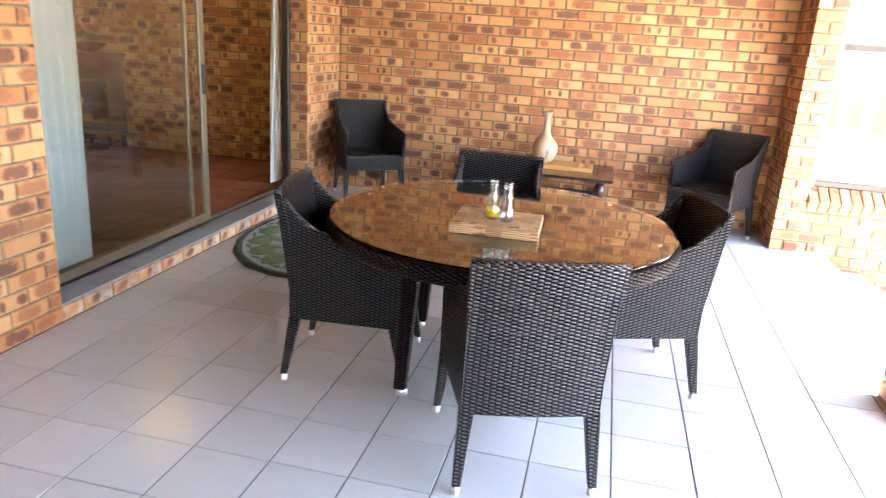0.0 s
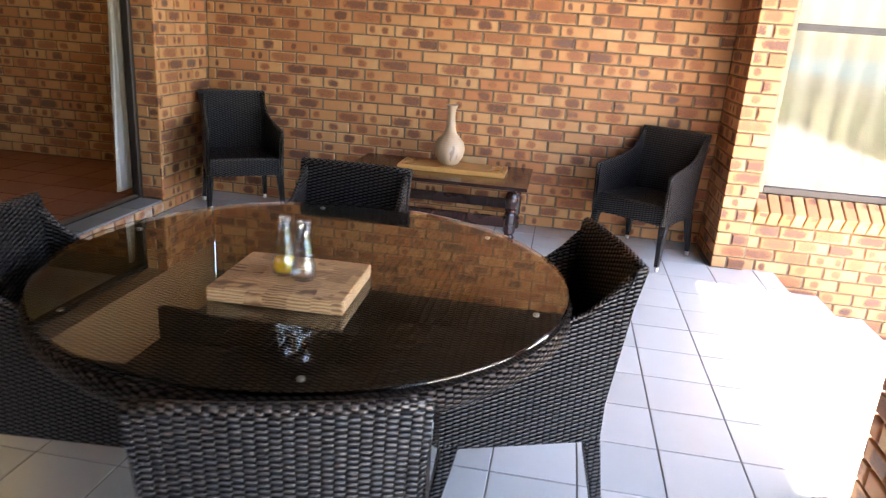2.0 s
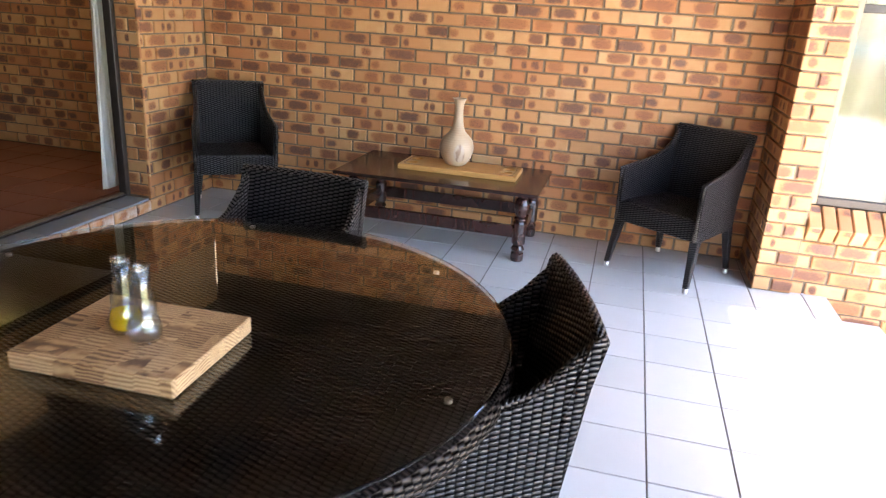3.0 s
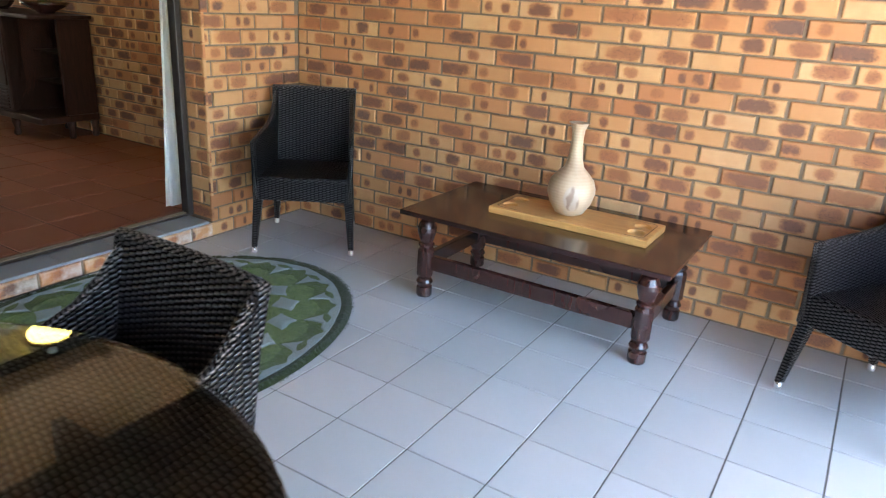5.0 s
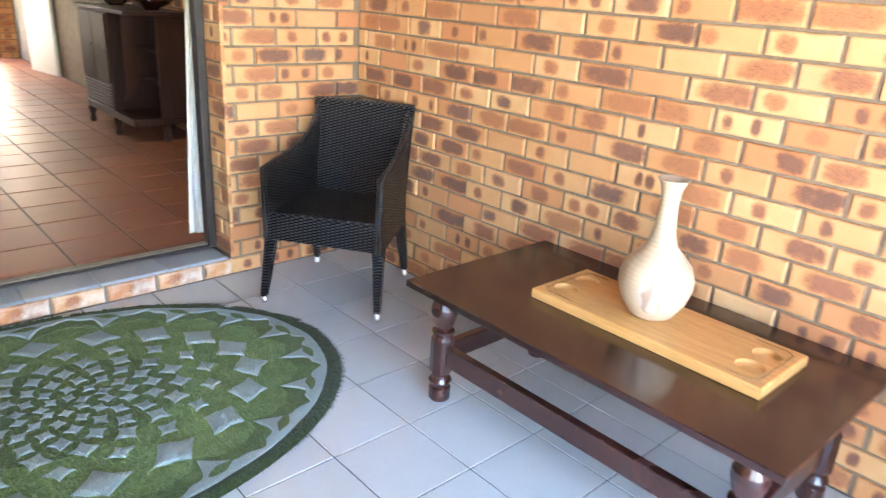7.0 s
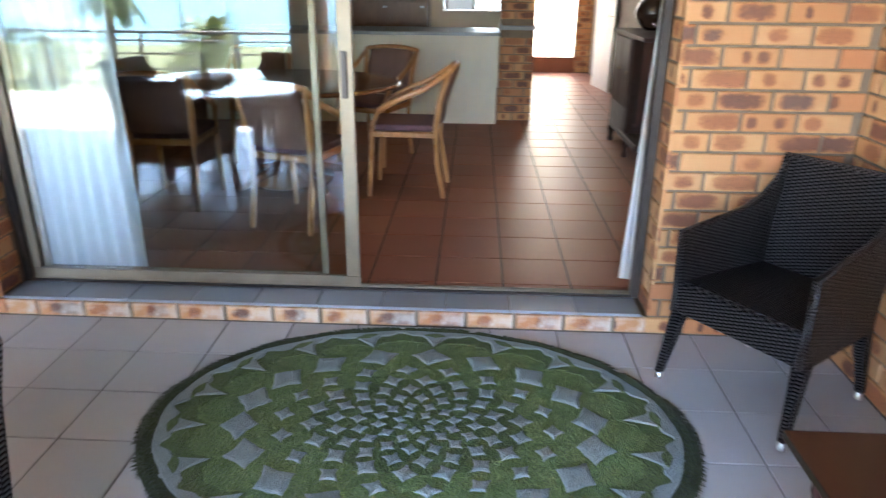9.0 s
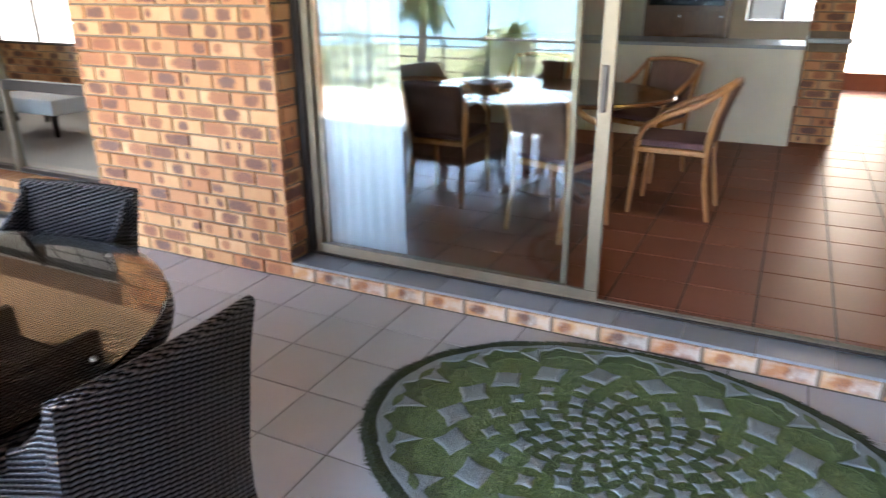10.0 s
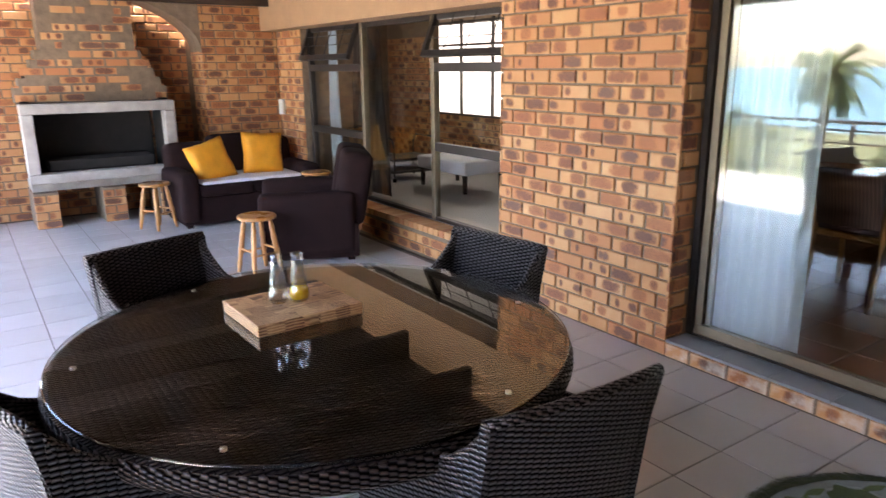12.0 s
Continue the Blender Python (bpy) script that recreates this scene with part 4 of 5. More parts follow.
for k in range(4):
    a = radians(45 + 90 * k)
    part("foot", tube([(0.1 * math.cos(a), 0.1 * math.sin(a), 0.12), (0.3 * math.cos(a), 0.3 * math.sin(a), 0.06), (0.45 * math.cos(a), 0.45 * math.sin(a), 0.025)], [0.04, 0.035, 0.025]), TABLEWOOD, dt)


def sideboard():
    t = thing("sideboard", "dark polished wooden display cabinet with curved glass", "cabinet", m=pose(-5.86, 6.48, FZ))
    part("body", box(-0.55, 0.16, -0.22, 0.28, 0.20, 0.98, 0.008), CABINET, t)
    part("cabinet_top", box(-0.58, 0.62, -0.25, 0.285, 0.981, 1.01, 0.006, 2), CABINET, t)
    part("plinth", box(-0.56, 0.60, -0.23, 0.28, 0.145, 0.199, 0.006), CABINET, t)
    part("end_panel", box(0.55, 0.59, 0.0, 0.28, 0.20, 0.98, 0.004), CABINET, t)
    part("back_panel", box(0.161, 0.549, 0.26, 0.28, 0.20, 0.98), CABINET, t)
    n = 10
    bm = bmesh.new()
    ring = [[bm.verts.new((0.165 + 0.38 * math.sin(a), -0.20 + 0.20 * (1 - math.cos(a)), z)) for a in (math.pi / 2 * k / n for k in range(n + 1))] for z in (0.21, 0.975)]
    for k in range(n):
        bm.faces.new((ring[0][k], ring[0][k + 1], ring[1][k + 1], ring[1][k]))
    bmesh.ops.solidify(bm, geom=bm.faces[:], thickness=0.004)
    part("curved_glass", bm, GLASS, t, "curved clear glass", smooth=True)
    for z in (0.45, 0.70):
        part("shelf", box(0.165, 0.545, 0.0, 0.255, z, z + 0.012), CABINET, t)
    for x0, x1 in ((-0.53, -0.20), (-0.19, 0.14)):
        dr = part("cabinet_door", box(x0, x1, -0.236, -0.221, 0.42, 0.96, 0.004), CABINET, t)
        part("knob", lathe([(0, 0), (0.010, 0), (0.012, 0.015), (0, 0.02)], 10), ALU, dr).matrix_basis = pose(x1 - 0.03, -0.237, 0.7, 90, 0, 0)
    for k in range(7):
        part("slat", box(-0.52, 0.13, -0.236, -0.222, 0.225 + 0.026 * k, 0.24 + 0.026 * k, 0.003), CABINET, t)
    for x in (-0.53, 0.14, 0.56):
        for y in (-0.2, 0.25) if x < 0.5 else (0.04, 0.25):
            part("foot", lathe([(0, 0), (0.022, 0), (0.03, 0.02), (0.02, 0.06), (0.034, 0.11), (0.034, 0.146), (0, 0.146)], 12, (x, y, 0)), CABINET, t, smooth=True)


sideboard()
pot = part("round_pot", lathe([(0, 0), (0.06, 0), (0.10, 0.04), (0.145, 0.11), (0.15, 0.16), (0.125, 0.22), (0.07, 0.255), (0.06, 0.275), (0.075, 0.285), (0.055, 0.28), (0.05, 0.25), (0, 0.2)], 32), plain("dark_glazed_clay", (0.035, 0.02, 0.015), 0.2, var=0.3), smooth=True)
pot.matrix_basis = pose(-6.11, 6.48, FZ + 1.0105)
tagged(pot, "dark glazed round pot on the cabinet", "pot")
bw = part("bowl", lathe([(0, 0), (0.06, 0), (0.07, 0.015), (0.16, 0.06), (0.19, 0.09), (0.18, 0.088), (0.1, 0.04), (0, 0.02)], 32), MAHOLEG, smooth=True)
bw.matrix_basis = pose(-5.51, 6.54, FZ + 1.0105)
tagged(bw, "wide dark wooden bowl on the cabinet", "bowl")
rngp = random.Random(9)
LEAF = plain("leaf_green", (0.04, 0.09, 0.02), 0.5, var=0.4, scale=20)
bm = bmesh.new()
for k in range(26):
    a, l = rngp.uniform(0, 6.28), rngp.uniform(0.10, 0.22)
    base = Vector((0.05 * math.cos(a), 0.05 * math.sin(a), 0.04))
    tip = base + Vector((l * math.cos(a), l * math.sin(a), rngp.uniform(0.02, 0.16)))
    mid = (base + tip) / 2 + Vector((0, 0, 0.05))
    d = Vector((-math.sin(a), math.cos(a), 0)) * 0.022
    v = [bm.verts.new(p) for p in (base, mid + d, tip, mid - d)]
    bm.faces.new(v)
pl = part("bowl_plant", bm, LEAF)
pl.matrix_basis = pose(-5.51, 6.54, FZ + 1.06)
tagged(pl, "leafy green plant in the wooden bowl", "plant")
for k, (x, z, h) in enumerate(((0.28, 0.712, 0.16), (0.40, 0.712, 0.12), (0.30, 0.462, 0.14), (0.42, 0.462, 0.10), (0.33, 0.201, 0.15))):
    g = part("glassware", lathe([(0, 0), (0.03, 0), (0.03, 0.004), (0.006, 0.01), (0.006, h * 0.5), (0.032, h * 0.65), (0.036, h), (0.033, h), (0.029, h * 0.66), (0, h * 0.55)], 16), GLASS, smooth=True)
    g.matrix_basis = pose(-5.86 + x, 6.60, FZ + z)
    tagged(g, "clear stemmed drinking glass in the cabinet", "glass", "cabinet glasses")
dj = thing("door_2", "white painted inner door standing open", "door", kind="structure")
part("door_leaf", box(-9.3, -9.26, 6.0, 6.76, FZ + 0.004, 2.1, 0.004), WHITE, dj).matrix_basis = Matrix.Translation((-9.28, 6.77, 0)) @ pose(0, 0, 0, 0, 0, -82) @ Matrix.Translation((9.28, -6.77, 0))
part("door_handle", tube([(-8.56, 6.60, 1.1), (-8.56, 6.55, 1.1), (-8.66, 6.55, 1.1)], 0.008), STEEL, dj)

cl = thing("ceiling_lamp", "lit round yellow ceiling lamp in the dining room", "lamp", m=pose(-4.12, 5.48, 2.498))
part("base", lathe([(0, 0), (0.15, 0), (0.155, -0.02), (0.14, -0.025), (0, -0.025)], 32), ALU, cl, "metal base ring")
part("shade", lathe([(0.14, -0.0255), (0.145, -0.05), (0.12, -0.075), (0.06, -0.085), (0, -0.087)], 32), emit_mat("lit_yellow_glass", (1.0, 0.72, 0.16), 1.2), cl, "glowing yellow glass shade", smooth=True)

# ---- lounge end of the terrace ----
XG = -3.01
structure("wall_plinth", box(XG - 0.06, -2.80 - FACE, -2.4, WIN1, -0.05, 0.235), MORTAR, "low face-brick plinth under the glazing", "wall")
wall_corner = structure("wall_corner", box(-3.25, -2.90 - FACE, YS, -2.34, -0.05, 2.5), MORTAR, "face-brick return wall with a wall lamp", "wall")
wall_south = structure("wall_south", box(-3.25, -2.03 - FACE, YS - 0.62, YS - FACE, -0.05, 2.5), MORTAR, "face-brick end wall beside an arch", "wall")
structure("wall_south_east", box(0.6, 1.9, YS - 0.62, YS, -0.05, 2.5), MORTAR, "brick end wall past the fireplace", "wall")
wall_recess = structure("wall_recess", box(-2.1, 0.7, YS - 0.58, YS - 0.45 - FACE, -0.06, 2.49), MORTAR, "shaded brick at the back of the arch", "wall")


def arch():
    """The arch over the fireplace: a brick spandrel with a round opening."""
    bm = bmesh.new()
    x0, x1, zs = -2.03, 0.6, 1.72
    n = 24
    cx, rx, rz = (x0 + x1) / 2, (x1 - x0) / 2, 0.62
    lo = [(cx - rx * math.cos(math.pi * k / n), zs + rz * math.sin(math.pi * k / n)) for k in range(n + 1)]
    for k in range(n):
        (xa, za), (xb, zb) = lo[k], lo[k + 1]
        f = [bm.verts.new(p) for p in ((xa, YS - 0.002, za), (xb, YS - 0.002, zb), (xb, YS - 0.002, 2.5), (xa, YS - 0.002, 2.5))]
        b = [bm.verts.new((v.co.x, YS - 0.44, v.co.z)) for v in f]
        bm.faces.new(f[::-1])
        bm.faces.new((f[0], f[1], b[1], b[0]))
    return bm


structure("arch", arch(), MORTAR, "brick arch over the fireplace", "arch")


def fireplace():
    t = thing("fireplace", "built-in brick barbecue fireplace with a concrete surround", "fireplace", m=pose(0, 0, 0))
    conc = plain("grey_concrete", (0.36, 0.34, 0.31), 0.85, var=0.25, scale=7, bumps=0.6)
    soot = plain("sooty_black", (0.02, 0.018, 0.016), 0.9, var=0.4)
    xl, xr, yf = -0.20, -1.635, -2.80
    for nm, a in (("surround", (xr, xl, yf - 0.16, yf, 0.455, 0.55)), ("surround", (xr, xl, yf - 0.16, yf, 1.13, 1.23)), ("surround", (xr, xr + 0.11, yf - 0.16, yf, 0.552, 1.128)), ("surround", (xl - 0.11, xl, yf - 0.16, yf, 0.552, 1.128))):
        part(nm, box(*a, 0.008), conc, t, "rough grey concrete surround")
    part("firebox", box(xr + 0.12, xl - 0.12, YS - 0.44, YS - 0.42, 0.45, 1.25), soot, t, "sooty back of the firebox")
    part("firebox_side", box(xr + 0.03, xr + 0.10, YS - 0.42, yf - 0.161, 0.45, 1.25), soot, t)
    part("firebox_side", box(xl - 0.10, xl - 0.03, YS - 0.42, yf - 0.161, 0.45, 1.25), soot, t)
    part("hearth", box(xr + 0.02, xl - 0.02, YS - 0.42, yf - 0.165, 0.36, 0.454), conc, t, "concrete hearth slab")
    part("grill", box(xr + 0.22, xl - 0.2, YS - 0.3, yf - 0.17, 0.552, 0.66, 0.01), soot, t, "blackened iron grill")
    piers = []
    for x in (xr + 0.12, -0.95, xl - 0.12):
        pr = part("pier", box(x - 0.11, x + 0.11, YS - 0.42, yf - 0.042, 0, 0.359), MORTAR, t, "brick pier under the hearth")
        piers.append((pr, x))
    steps = [(xr, 1.232), (xr, 1.38), (xr + 0.05, 1.38), (xr + 0.05, 1.47), (xr + 0.11, 1.47), (xr + 0.11, 1.56), (xr + 0.17, 1.56), (xr + 0.17, 1.65), (xr + 0.22, 1.65), (xr + 0.22, 1.74), (xr + 0.28, 1.74), (xr + 0.28, 2.5)]
    bm = prism([(x, z) for x, z in steps] + [(-1.835 - x, z) for x, z in reversed(steps)], 0.35, "y", YS - 0.42)
    ch = part("chimney_breast", bm, MORTAR, t, "stepped brick chimney breast")
    return piers, ch, yf


hearth_piers, chimney, FIREY = fireplace()
VELVET = plain("brown_velvet", (0.020, 0.0095, 0.0095), 0.9, var=0.3, scale=6, bumps=0.5, fine=200)
VELVET.node_tree.nodes["Principled BSDF"].inputs["Specular IOR Level"].default_value = 0.15
ORANGE = plain("orange_cushion_cloth", (0.80, 0.33, 0.015), 0.7, var=0.15, scale=8, bumps=0.3)
THROW = plain("white_throw", (0.74, 0.74, 0.78), 0.9, var=0.15, scale=12, bumps=0.6)
PINE = wood("varnished_pine", (0.40, 0.17, 0.05), (0.62, 0.30, 0.10), 0.3, (20, 20, 3), 0.4)


def pad(x0, x1, y0, y1, z0, z1, r, seg=4):
    return box(x0, x1, y0, y1, z0, z1, r, seg)


def sofa(name, label, width, m, throw=False):
    t = thing(name, label, "sofa" if width > 1.1 else "armchair", m=m)
    w = width / 2
    part("base", pad(-w + 0.02, w - 0.02, -0.40, 0.36, 0.03, 0.33, 0.03), VELVET, t, smooth=True)
    for s in (-1, 1):
        part("armrest", pad(min(s * w, s * (w - 0.20)), max(s * w, s * (w - 0.20)), -0.38, 0.40, 0.06, 0.60, 0.08), VELVET, t, smooth=True)
        part("foot", box(s * (w - 0.08) - 0.03, s * (w - 0.08) + 0.03, 0.28, 0.34, 0, 0.06), MAHOLEG, t)
        part("foot", box(s * (w - 0.08) - 0.03, s * (w - 0.08) + 0.03, -0.36, -0.30, 0, 0.06), MAHOLEG, t)
    n = 2 if width > 1.1 else 1
    iw = (2 * w - 0.40) / n
    for k in range(n):
        x = -w + 0.20 + iw * k
        part("seat_cushion", pad(x + 0.003, x + iw - 0.003, -0.28, 0.39, 0.33, 0.46, 0.045), VELVET, t, smooth=True)
    # a high back of upright pillows with a rounded top
    m_ = 3 if n == 2 else 2
    bw_ = (2 * w - 0.12) / m_
    for k in range(m_):
        x = -w + 0.06 + bw_ * k
        top = 0.93 if abs(k - (m_ - 1) / 2) < 0.6 else 0.86
        b = pad(x, x + bw_, -0.13, 0.13, 0.0, top - 0.30, 0.085, 5)
        bmesh.ops.rotate(b, verts=b.verts[:], cent=(0, 0, 0), matrix=Matrix.Rotation(radians(10), 3, "X"))
        bmesh.ops.translate(b, verts=b.verts[:], vec=(0, -0.32, 0.30))
        part("back_pillow", b, VELVET, t, smooth=True)
    return t


def cushion(m, label):
    bm = bmesh.new()
    n, a = 10, 0.22
    g = {}
    for s in (1, -1):
        for i in range(n + 1):
            for j in range(n + 1):
                u, v = 2 * i / n - 1, 2 * j / n - 1
                h = 0.075 * (1 - u ** 4) ** 0.5 * (1 - v ** 4) ** 0.5
                pin = 1 - 0.06 * (1 - abs(u * v))
                edge = i in (0, n) or j in (0, n)
                if edge and s < 0:
                    g[s, i, j] = g[1, i, j]
                else:
                    g[s, i, j] = bm.verts.new((a * u * pin, s * h + 0.006 * math.sin(9 * u + 5 * v), a * v * pin))
        for i in range(n):
            for j in range(n):
                bm.faces.new([g[s, i + p, j + q] for p, q in ((0, 0), (1, 0), (1, 1), (0, 1))][::s])
    bmesh.ops.recalc_face_normals(bm, faces=bm.faces[:])
    ob = part("cushion", bm, ORANGE, smooth=True)
    ob.matrix_basis = m
    return tagged(ob, label, "cushion", "orange cushions")


sofa("sofa", "dark brown velvet two-seat sofa with rounded back", 1.50, pose(-2.14, -2.33, 0) @ Matrix.Diagonal((1, 1, 0.92, 1)))
sofa("armchair", "dark brown velvet armchair beside the windows", 1.0, pose(-2.11, -0.54, 0, 0, 0, -113) @ Matrix.Diagonal((1, 1, 0.96, 1)))
cushion(pose(-1.80, -2.24, 0.615, 18, 14, 12), "crumpled orange cushion on the brown sofa")
cushion(pose(-2.37, -2.28, 0.665, 14, -4, -4), "smooth yellow-orange cushion on the brown sofa")
th = part("throw_blanket", pad(-0.52, 0.52, -0.27, 0.38, 0.0, 0.035, 0.012, 2), THROW)
th.matrix_basis = pose(-2.14, -2.33, 0.4245)
tagged(th, "pale folded throw spread on the sofa seat", "throw")


def stool(m, h=0.46, r=0.15):
    t = thing("wooden_stool", "round varnished pine stool with turned legs", "stool", "pine stools", m)
    part("seat", lathe([(0, h - 0.03), (r - 0.01, h - 0.03), (r, h - 0.02), (r, h - 0.008), (r - 0.012, h), (0, h)], 32), PINE, t, smooth=False)
    for k in range(4):
        a = radians(45 + 90 * k)
        c, s = math.cos(a), math.sin(a)
        pts, rad = [], []
        for q in range(13):
            f = q / 12
            pts.append((c * (r - 0.05 + 0.07 * (1 - f)), s * (r - 0.05 + 0.07 * (1 - f)), f * (h - 0.03)))
            rad.append(0.014 + 0.006 * math.sin(math.pi * f) + (0.004 if q in (2, 5, 8, 10) else 0))
        part("leg", tube(pts, rad, 10), PINE, t, smooth=True)
    for z, k in ((0.16, 0), (0.19, 1)):
        a = radians(45 + 90 * k)
        rr = r - 0.05 + 0.07 * (1 - z / h)
        for q in (0, 1):
            b0, b1 = a + math.pi * q, a + math.pi * q + math.pi / 2
            part("rung", tube([(rr * math.cos(b0), rr * math.sin(b0), z), (rr * math.cos(b1), rr * math.sin(b1), z)], 0.009), PINE, t)


stool(pose(-1.49, -0.10, 0, 0, 0, 10))
stool(pose(-1.22, -2.22, 0, 0, 0, 30))
stool(pose(-2.66, -1.56, 0, 0, 0, 20), 0.52)
lamp = thing("wall_lamp", "white cylindrical wall lamp on the brick", "lamp", m=pose(-2.86, -2.86, 1.11))
part("shade", lathe([(0.034, -0.085), (0.036, -0.08), (0.036, 0.08), (0.034, 0.085), (0.030, 0.08), (0.030, -0.08), (0.034, -0.085)], 20), WHITE, lamp, smooth=True)
part("bracket", box(-0.038, -0.03, -0.025, 0.025, -0.03, 0.03, 0.002), WHITE, lamp)


def lounge_glazing():
    w = thing("window_1", "tall bronze-framed glazing with open top windows", "window", kind="structure")
    y0, y1, z0 = -2.33, WIN1 - 0.004, 0.265
    for y, mt in ((y0, ALUDARK), (-1.12, ALU), (0.10, ALU), (y1 - 0.05, ALUDARK)):
        frame_bar(w, "window_frame", XG - 0.03, XG + 0.03, y, y + 0.05, z0, HEAD, mt)
    bays = ((y0 + 0.05, -1.12), (-1.07, 0.10), (0.15, y1 - 0.05))
    for a, b in bays:
        full = a < -1.0 and b > 0
        frame_bar(w, "bottom_rail", XG - 0.028, XG + 0.028, a, b, z0, z0 + 0.03, ALUDARK)
        frame_bar(w, "head", XG - 0.028, XG + 0.028, a, b, HEAD - 0.04, HEAD, ALUDARK)
        if not full:
            for z in (0.86, 1.51):
                frame_bar(w, "transom", XG - 0.028, XG + 0.028, a, b, z, z + 0.07, ALUDARK)
        zs = ((z0 + 0.03, 0.86), (0.93, 1.51)) if not full else ((z0 + 0.03, HEAD - 0.04),)
        for p, q in zs:
            g = part("pane", box(XG - 0.003, XG + 0.003, a, b, p, q), PANE, w, "clear glass pane")
            g.visible_shadow = False
        if not full:
            sash = frame_bar(w, "top_sash", -0.02, 0.02, a + 0.01, b - 0.01, -0.36, -0.31, ALUDARK, "top-hung sash standing open")
            sash.matrix_basis = pose(XG + 0.02, 0, 1.96, 0, -22, 0)
            for yy in (a + 0.01, b - 0.05):
                frame_bar(sash, "sash_stile", -0.02, 0.02, yy, yy + 0.04, -0.31, 0, ALUDARK)
            for zz in (-0.21, -0.11):
                frame_bar(sash, "burglar_bar", -0.004, 0.004, a + 0.05, b - 0.05, zz, zz + 0.008, ALUDARK)
            for q in range(1, 4):
                yy = a + (b - a) * q / 4
                frame_bar(sash, "burglar_bar", -0.005, 0.005, yy, yy + 0.008, -0.31, 0, ALUDARK)


lounge_glazing()
curtain("curtain", -3.2, -1.62, -1.12, 0.28, HEAD, BROWNCURT, "dark brown curtain behind the lounge glazing", 6, 0.035, 0.5)
curtain("curtain", -3.25, -2.75, -2.15, 0.28, HEAD, sheer("pale_blue_curtain_cloth", (0.60, 0.70, 0.78), 0.4), "pale blue curtain behind the corner window", 6)
structure("floor_lounge_room", box(-5.4, XG - 0.031, -4.6, 1.38, -0.1, 0.25), plain("worn_grey_screed", (0.34, 0.33, 0.32), 0.45, var=0.15, scale=3), "grey floor of the inner room", "floor")
structure("ceiling_lounge_room", box(-5.4, -3.0, -4.6, 1.38, 2.502, 2.6), WHITE, "white ceiling of the inner room", "ceiling")
room_wall = structure("wall_lounge_room", box(-5.4, -5.2 - FACE, -4.6, 1.38, 0.25, 2.5), MORTAR, "face-brick wall of the inner room", "wall")
structure("wall_lounge_room_side", box(-5.2, -3.25, -4.6, -4.4, 0.25, 2.5), MORTAR, "brick side wall of the inner room", "wall")
structure("wall_lounge_room_behind", box(-3.45, -3.25, -4.4, -3.0, 0.25, 2.5), CREAM, "cream wall of the inner room", "wall")
# Glowing sheet on the wall in place of daylight through a window.
structure("backdrop_room_window", box(-5.199, -5.19, -3.15, -1.2, 0.95, 2.1), emit_mat("room_daylight", (1.0, 0.95, 0.85), 0.20), "glowing panel for the daylight in the inner room's window", "backdrop")
wr = thing("window_2", "bright window with dark bars in the inner room", "window", kind="structure")
for y in (-3.18, -2.5, -1.85, -1.2):
    frame_bar(wr, "window_frame", -5.188, -5.16, y, y + 0.045, 0.92, 2.13, ALUDARK)
for z in (0.92, 1.52, 1.8, 2.08):
    frame_bar(wr, "bar", -5.185, -5.165, -3.16, -1.17, z, z + 0.03, ALUDARK)
it = thing("side_table", "low table under a pale patterned cloth", "table", m=pose(-4.2, -1.15, 0.25))
part("cloth", pad(-0.28, 0.28, -0.45, 0.45, 0.20, 0.34, 0.02, 2), THROW, it, "pale patterned cloth")
for sx_ in (-1, 1):
    for sy_ in (-1, 1):
        part("leg", taper((sx_ * 0.24, sy_ * 0.4, 0.20), 0.045, (sx_ * 0.24, sy_ * 0.4, 0), 0.035), MAHOLEG, it)
tr_ = thing("trolley", "dark metal trolley with a curved rail", "trolley", m=pose(-4.05, -2.1, 0.25))
part("shelf", box(-0.3, 0.3, -0.25, 0.25, 0.10, 0.13, 0.005), ALUDARK, tr_)
part("shelf", box(-0.3, 0.3, -0.25, 0.25, 0.24, 0.27, 0.005), ALUDARK, tr_)
for s in (-1, 1):
    part("rail", tube([(s * 0.28, -0.24, 0.05), (s * 0.28, -0.24, 0.42), (s * 0.28, -0.18, 0.50), (s * 0.28, 0.18, 0.50), (s * 0.28, 0.24, 0.42), (s * 0.28, 0.24, 0.05)], 0.012), ALUDARK, tr_, smooth=True)
    for y in (-0.24, 0.24):
        part("castor", lathe([(0, 0), (0.02, 0.005), (0.026, 0.025), (0.02, 0.045), (0, 0.05)], 12, (s * 0.28, y, 0)), BLACKGLOSS, tr_)

# ---- window beside the steps ----
wn2 = thing("window_3", "bronze-framed window over a slanted brick sill", "window", kind="structure")
for x in (1.495, 2.40, 3.3, 4.15):
    frame_bar(wn2, "window_frame", x, x + 0.05, 6.12, 6.17, 0.53, 2.298, ALU)
# Horizontal bars use the darker bronze to paint in their shaded undersides.
for z in (0.53, 1.59, 2.25):
    frame_bar(wn2, "window_frame", 1.545, 4.15, 6.122, 6.168, z, z + 0.045, ALUDARK)
for a, b in ((1.545, 2.40), (2.45, 3.3), (3.35, 4.15)):
    for p, q in ((0.575, 1.59), (1.635, 2.25)):
        g = part("pane", box(a, b, 6.142, 6.148, p, q), PANE, wn2, "clear glass pane")
        g.visible_shadow = False
# Folded cloth added behind the panes to give them their pale brightness.
bm = bmesh.new()
fold = [[bm.verts.new((1.55 + 2.59 * k / 160, 6.33 + 0.022 * math.sin(k * 0.62 + 0.5 * math.sin(k * 0.21)), z)) for k in range(161)] for z in (0.45, 2.28)]
for k in range(160):
    bm.faces.new((fold[0][k], fold[0][k + 1], fold[1][k + 1], fold[1][k]))
bmesh.ops.solidify(bm, geom=bm.faces[:], thickness=0.002)
